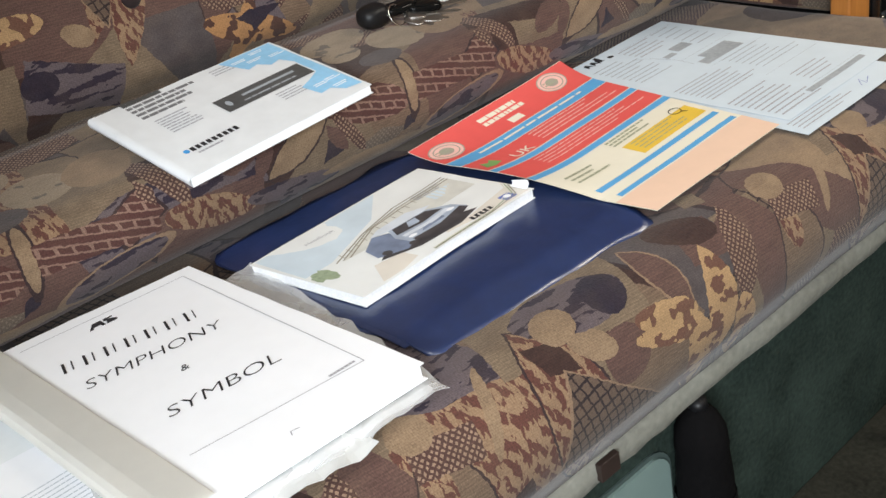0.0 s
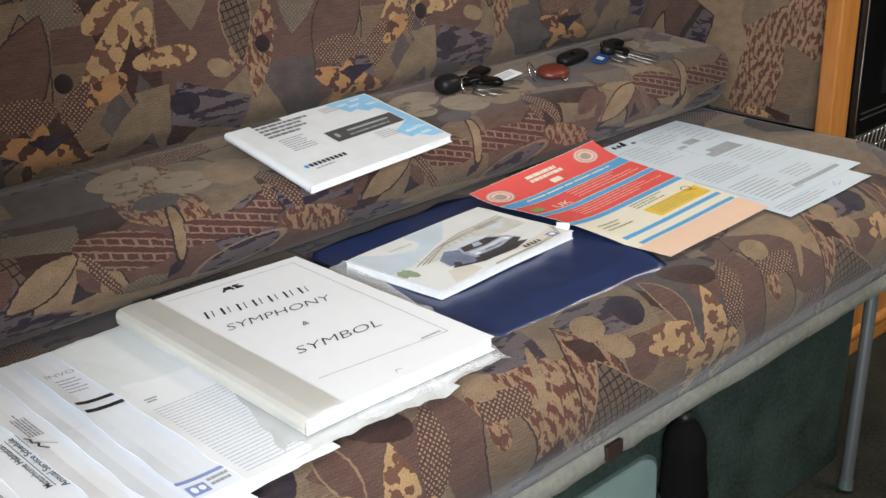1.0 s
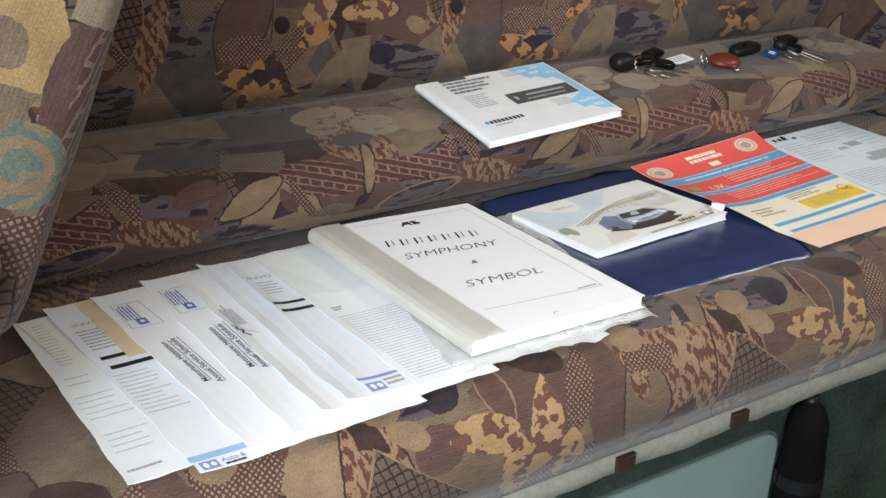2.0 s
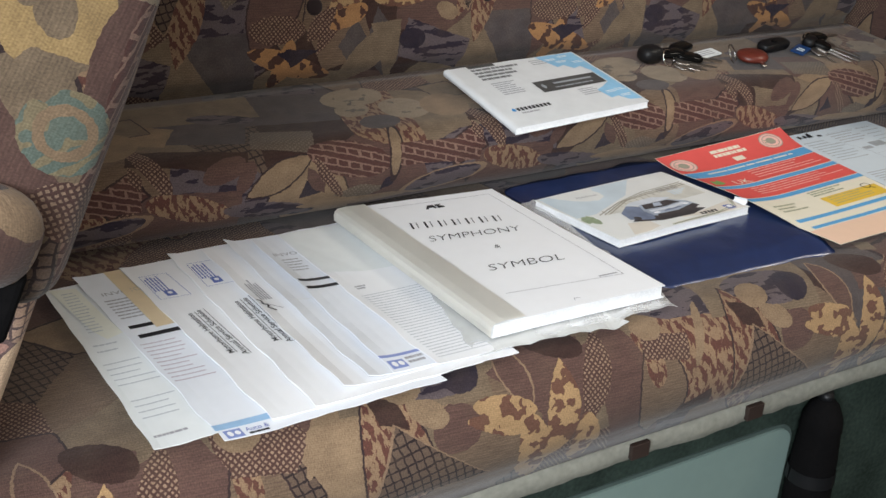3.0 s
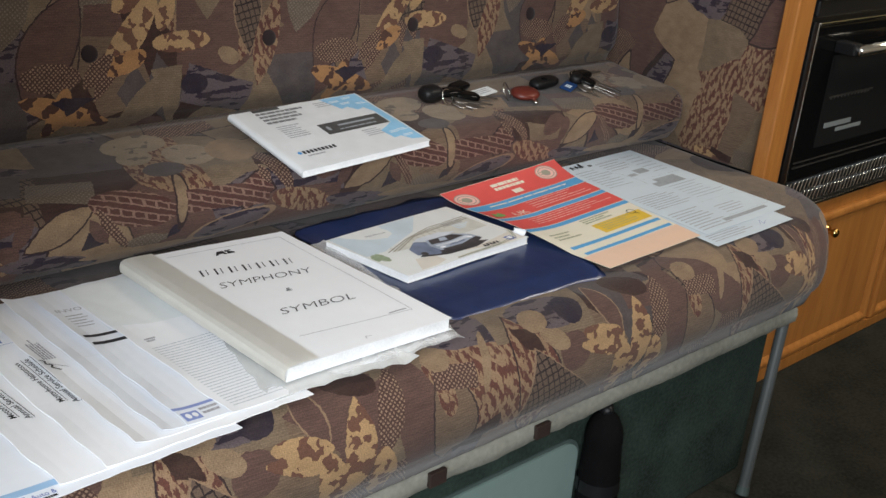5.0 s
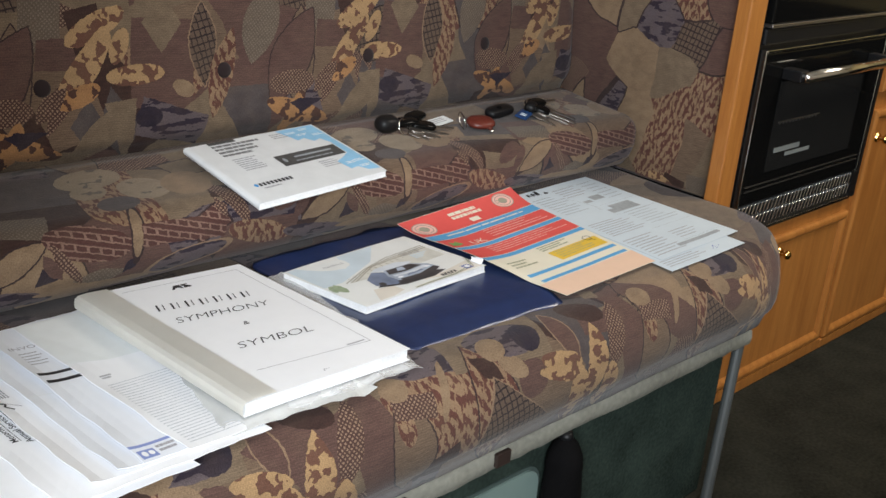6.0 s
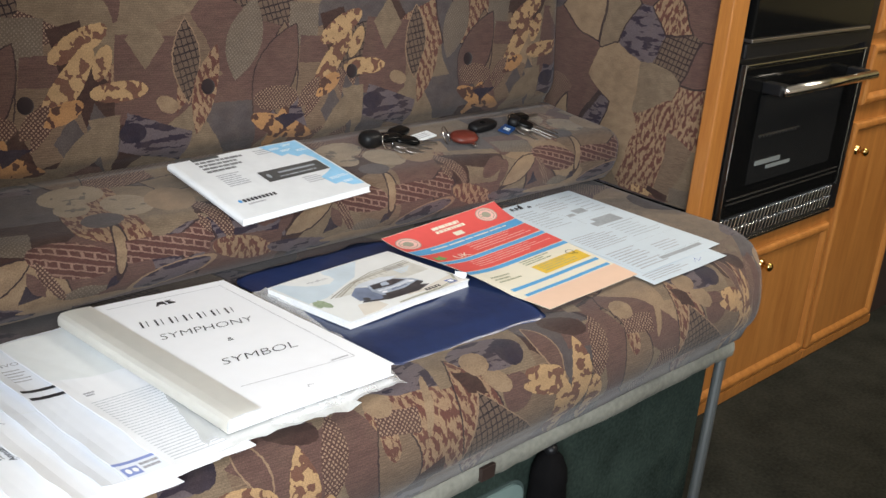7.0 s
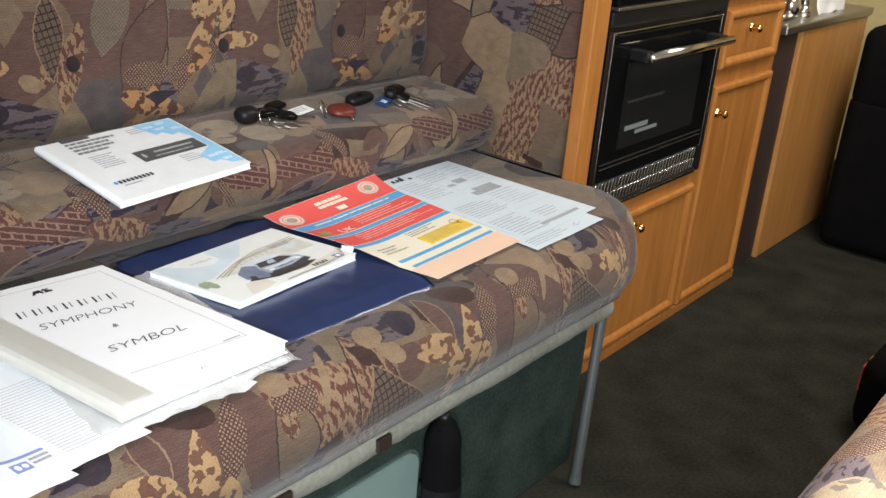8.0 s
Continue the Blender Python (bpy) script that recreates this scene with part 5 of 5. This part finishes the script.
form.stroke("rule", INK_FAINT, [(0.36, 0.83), (0.43, 0.76), (0.46, 0.66), (0.45, 0.58)], 0.0007)

# the vehicle tax reminder
TAX = [(0.485, 0.016), (0.681, 0.023), (0.706, 0.338), (0.436, 0.302)]


def tax_height(u, v):
    left = max(0.0, 1 - u / 0.35)
    return S + 0.0058 + 0.0095 * left ** 2 * max(0.0, 1 - ((v - 0.62) / 0.42) ** 2) + 0.013 * (max(0.0, v - 0.78) / 0.22) ** 2 + 0.0012 * noise.noise(Vector((u * 2, v * 3, 5)))


tax = Page(TAX, tax_height)
tax.place("reminder_letter", "red, cream and blue printed vehicle reminder letter", "letter")
part("sheet", tax.sheet(0, 0.0004, 24, 50), TAX_CREAM, tax.ob)
for name, mat, u0, v0, u1, v1 in (("red_print", RED, 0, 0.828, 1, 0.997), ("blue_band", TAX_BLUE, 0, 0.757, 1, 0.824), ("red_print", RED, 0, 0.638, 1, 0.753), ("blue_band", TAX_BLUE, 0, 0.6, 1, 0.632),
                                  ("red_print", RED, 0, 0.48, 1, 0.596), ("blue_band", TAX_BLUE, 0, 0.443, 1, 0.475), ("yellow_panel", TAX_YELLOW, 0.46, 0.268, 0.96, 0.362), ("blue_band", TAX_BLUE, 0.05, 0.22, 0.97, 0.245),
                                  ("blue_band", TAX_BLUE, 0.06, 0.15, 0.97, 0.173), ("pink_slip", TAX_PINK, 0, 0, 1, 0.143)):
    tax.patch(name, mat, u0, v0, u1, v1, 0.0003)
for u, v in ((0.1, 0.9), (0.84, 0.93)):
    tax.disc("seal", TAX_PALE, u, v, 0.085, 0.055, 0.0005)
    for k, m in ((0.97, TAX_SEAL), (0.72, TAX_SEAL)):
        tax.stroke("seal_ring", m, [(u + 0.085 * k * math.cos(math.tau * a / 20), v + 0.055 * k * math.sin(math.tau * a / 20)) for a in range(21)], 0.0014, 0.0007)
    tax.disc("seal_middle", TAX_SEAL, u, v, 0.035, 0.024, 0.0007)
for u in (0.1, 0.84):
    tax.lines("seal_print", INK_OLIVE, u - 0.05, 0.885 if u < 0.5 else 0.915, u + 0.05, 0.915 if u < 0.5 else 0.945, 2, 0.4, 22, 0.0008)
tax.lines("print", TAX_CREAM, 0.36, 0.9, 0.62, 0.96, 2, 0.7, 23, 0.0006, 0.1)
tax.patch("print", TAX_CREAM, 0.46, 0.85, 0.54, 0.885, 0.0006)
tax.lines("print", TAX_CREAM, 0.16, 0.782, 0.86, 0.8, 1, 0.6, 25, 0.0006, 0.0)
tax.text("uk", "UK", TAX_CREAM, 0.19, 0.645, 0.0125, wide=0.03, lift=0.0006)
tax.lines("print", TAX_PALE, 0.4, 0.65, 0.95, 0.74, 4, 0.25, 26, 0.0006, words=(0.03, 0.12))
tax.lines("print", TAX_PALE, 0.2, 0.5, 0.95, 0.58, 4, 0.25, 27, 0.0006, words=(0.03, 0.12))
tax.shape("leaf_mark", TAX_GREEN, [(0.03, 0.66), (0.05, 0.71), (0.08, 0.695), (0.11, 0.715), (0.13, 0.67), (0.08, 0.655)], 0.0007)
tax.lines("print", INK_OLIVE, 0.45, 0.375, 0.75, 0.43, 3, 0.5, 28, 0.0006)
tax.lines("print", INK_OLIVE, 0.5, 0.275, 0.9, 0.35, 4, 0.25, 29, 0.0006)
tax.stroke("magnifier", INK, [(0.88 + 0.035 * math.cos(a), 0.362 + 0.022 * math.sin(a)) for a in (math.tau * k / 12 for k in range(13))], 0.0012, 0.0008)
tax.stroke("magnifier", INK, [(0.895, 0.342), (0.915, 0.325)], 0.0016, 0.0008)
tax.lines("print", INK_OLIVE, 0.08, 0.3, 0.3, 0.38, 3, 0.4, 30, 0.0006)

# the radio manual on the bolster
RM = [(0.197, 0.288), (0.406, 0.294), (0.405, 0.476), (0.178, 0.442)]
rm = Page(RM, lambda u, v: 0.56 + 0.034 * v + 0.008 * u - 0.013 * u * v + 0.0006 * math.sin(3 * v))
rm.place("radio_manual", "white car radio manual with blue picture on the bolster", "booklet")
part("page_block", rm.sheet(-0.0008, 0.0075, 12, 10, (0.004, 0.006, 0.992, 0.994)), PAGE_BLOCK, rm.ob, "white block of pages")
part("back_cover", rm.sheet(-0.0084, 0.0006, 6, 6), PAPER_GREYER, rm.ob)
part("front_cover", rm.sheet(0, 0.0006, 16, 12, ragged=0.006), PAPER_GREYER, rm.ob, "white printed cover")
bm = bmesh.new()
rows = []
for j in range(11):
    rows.append([bm.verts.new(rm.at(u, j / 10, l)) for u, l in ((0.03, 0.0003), (0.0, 0.0), (-0.008, -0.002), (-0.01, -0.0045), (-0.006, -0.0075), (0.01, -0.009))])
for a, b in zip(rows, rows[1:]):
    for k in range(5):
        bm.faces.new((a[k + 1], a[k], b[k], b[k + 1]))
smooth(part("spine", bm, PAPER_GREYER, rm.ob))
rm.patch("heading", PRINT_DARK, 0.15, 0.95, 0.35, 0.995)
for k in range(4):
    rm.lines("print", PRINT_TEXT, 0.15, 0.895 - 0.055 * k, 0.5 - 0.04 * (k % 2) - 0.03 * k, 0.93 - 0.055 * k, 1, 0.9, 31 + k, ends=0.02)
rm.lines("print", INK_GREY, 0.17, 0.45, 0.36, 0.67, 7, 0.4, 36)
rm.shape("blue_print", PRINT_SKY, [(0.68, 0.985), (0.985, 0.985), (0.985, 0.3), (0.93, 0.32), (0.93, 0.62), (0.9, 0.72), (0.84, 0.7), (0.8, 0.78), (0.74, 0.76), (0.72, 0.84)], label="pale blue picture field")
rm.shape("blue_print", PRINT_SKY, [(0.93, 0.4), (0.985, 0.42), (0.985, 0.06), (0.9, 0.08), (0.86, 0.16), (0.8, 0.15), (0.78, 0.3), (0.85, 0.34)])
for u, v in ((0.76, 0.9), (0.82, 0.84), (0.88, 0.93), (0.93, 0.8), (0.93, 0.25), (0.86, 0.24), (0.92, 0.15)):
    rm.lines("white_print", PAPER, u - 0.04, v - 0.02, u + 0.05, v + 0.02, 2, 0.5, int(u * 100), 0.0007)
rm.lines("print", INK_GREY, 0.6, 0.84, 0.72, 0.94, 3, 0.4, 43)
rm.lines("print", INK_GREY, 0.66, 0.24, 0.8, 0.36, 4, 0.35, 44)
rm.patch("radio_picture", PRINT_DARK, 0.43, 0.4, 0.92, 0.58, 0.0006, "dark printed picture of a radio")
rm.disc("radio_knob", PRINT_GREY, 0.475, 0.49, 0.014, 0.035, 0.0009)
rm.patch("radio_display", PRINT_GREY, 0.56, 0.5, 0.86, 0.525, 0.0008)
rm.lines("radio_buttons", PRINT_GREY, 0.54, 0.43, 0.88, 0.455, 1, 0.6, 41, 0.0008)
rm.disc("brand_dot", PRINT_SKY_DARK, 0.11, 0.235, 0.013, 0.022)
for k in range(9):
    rm.stroke("word_bar", INK, [(0.14 + 0.028 * k, 0.21), (0.14 + 0.028 * k, 0.255)], 0.0042)
rm.lines("print", INK_GREY, 0.14, 0.16, 0.3, 0.185, 1, 0.7, 42)

# ---- keys on the bolster ----


def top_z(x, y):
    return 0.5635 + (y - 0.4) * 0.09


def ring_bm(r, t):
    bm = bmesh.new()
    n, m = 20, 6
    rows = [[bm.verts.new(((r + t * math.cos(math.tau * j / m)) * math.cos(math.tau * i / n), (r + t * math.cos(math.tau * j / m)) * math.sin(math.tau * i / n), t * math.sin(math.tau * j / m))) for j in range(m)] for i in range(n)]
    for i in range(n):
        for j in range(m):
            bm.faces.new((rows[i][j], rows[(i + 1) % n][j], rows[(i + 1) % n][(j + 1) % m], rows[i][(j + 1) % m]))
    return bm


def blade_bm(length=0.03, width=0.007):
    """A notched key blade, along x."""
    rnd = random.Random(5)
    bm = bmesh.new()
    pts = [(0, -width / 2), (length * 0.92, -width / 2), (length, 0)]
    n = 7
    for k in range(n):
        pts.append((length * (0.9 - 0.75 * k / n), width * (0.5 if k % 2 else rnd.uniform(0.05, 0.3))))
    pts.append((0, width / 2))
    f = bm.faces.new([bm.verts.new((x, y, 0)) for x, y in pts])
    out = bmesh.ops.extrude_face_region(bm, geom=[f])
    for v in (g for g in out["geom"] if isinstance(g, bmesh.types.BMVert)):
        v.co.z += 0.002
    bmesh.ops.recalc_face_normals(bm, faces=bm.faces[:])
    return bm


def key(parent, x, y, z, yaw, pitch=0, head="metal", length=0.03):
    bow = smooth(part("key", blob_bm(0.012, 0.0105, 0.0016) if head == "metal" else blob_bm(0.022, 0.012, 0.0055), STEEL_DULL if head == "metal" else GLOSS_BLACK, parent, "steel key" if head == "metal" else "black headed key"))
    bow.matrix_local = pose(x, y, z, 0, pitch, yaw)
    bl = part("blade", blade_bm(length), STEEL_DULL, bow, "notched steel blade")
    bl.matrix_local = pose(0.01 if head == "metal" else 0.02, 0, -0.001)
    return bow


def key_bunch(name, x, y, label):
    return thing(name, pose(x, y, top_z(x, y) + 0.0015, 10, 0, 0), label, "keys")


b1 = key_bunch("key_bunch", 0.55, 0.437, "bunch of black headed vehicle keys on the bolster")
ob = smooth(part("fob", blob_bm(0.02, 0.016, 0.013, 0.75), BLACK, b1, "round black fob"))
ob.matrix_local = pose(-0.022, 0.012, 0.011)
ring = smooth(part("ring", ring_bm(0.013, 0.001), STEEL, b1, "steel split ring"))
ring.matrix_local = pose(0.0, -0.004, 0.009, 55, 0, 20)
key(b1, 0.042, 0.02, 0.012, 15, 0, "black", 0.001)
key(b1, 0.012, 0.006, 0.012, -5, 0, "black", 0.001)
key(b1, 0.038, -0.006, 0.008, -20, 4, "black", 0.035)
key(b1, 0.012, -0.022, 0.004, -70, 6)
key(b1, 0.03, -0.03, 0.003, -40, 5, length=0.034)
key(b1, 0.02, -0.014, 0.006, -25, 5, length=0.045)
tag = thing("key_tag", pose(0.638, 0.447, top_z(0.638, 0.447) + 0.002, 10, 0, 14), "small white plastic key tag", "key tag")
part("plate", box_bm(-0.027, 0.027, -0.011, 0.011, 0, 0.003, 0.0012), PAPER_GREY, tag)
for k in range(3):
    part("print", box_bm(-0.02, 0.014, 0.004 - 0.005 * k, 0.0055 - 0.005 * k, 0.0031, 0.0034), INK_GREY, tag)
fob = thing("leather_fob", pose(0.684, 0.405, top_z(0.684, 0.405) + 0.002, 10, 0, -20), "reddish brown leather key fob with steel ring", "key fob")
smooth(part("leather", blob_bm(0.024, 0.02, 0.008, 0.85), LEATHER, fob)).matrix_local = pose(0.006, 0, 0.0085)
smooth(part("ring", ring_bm(0.015, 0.001), STEEL, fob)).matrix_local = pose(-0.024, 0.006, 0.009, 60, 0, 60)
smooth(part("stud", blob_bm(0.004, 0.008, 0.002), STEEL, fob)).matrix_local = pose(0.016, -0.02, 0.004)
b2 = key_bunch("car_key", 0.766, 0.437, "black remote car key with rounded plastic case")
smooth(part("case", blob_bm(0.032, 0.014, 0.008, 0.6), BLACK, b2)).matrix_local = pose(0, 0, 0.008, 0, 0, 8)
smooth(part("button", blob_bm(0.005, 0.004, 0.002), BLACK_CLOTH, b2)).matrix_local = pose(-0.006, -0.004, 0.0155)
b3 = key_bunch("key_bunch", 0.832, 0.412, "bunch of steel keys with a blue tag on the bolster")
bt = part("tag", box_bm(-0.014, 0.014, -0.011, 0.011, 0, 0.003, 0.001), TAX_BLUE_DARK, b3, "blue plastic tag")
bt.matrix_local = pose(-0.03, 0.0, 0.003, 0, -8, 20)
for dx in (-0.006, -0.001):
    part("print", box_bm(dx, dx + 0.003, -0.006, 0.005, 0.0031, 0.0034), PAPER_BLUE, bt)
smooth(part("ring", ring_bm(0.014, 0.0011), STEEL, b3)).matrix_local = pose(0, 0.012, 0.012, 40, 10, 0)
key(b3, 0.012, 0.016, 0.015, 0, 0, "black", 0.03)
key(b3, 0.004, 0.0, 0.012, -58, 6, "black", 0.05)
smooth(part("clasp", blob_bm(0.015, 0.011, 0.009, 0.7), BLACK, b3, "black plastic clasp")).matrix_local = pose(-0.004, 0.01, 0.012, 0, 0, 30)
key(b3, 0.006, -0.012, 0.008, -62, 8, length=0.04)
key(b3, 0.024, -0.004, 0.01, -48, 8, length=0.042)
key(b3, -0.008, -0.016, 0.006, -80, 8, length=0.03)
key(b3, 0.02, 0.022, 0.012, 10, 6, length=0.035)
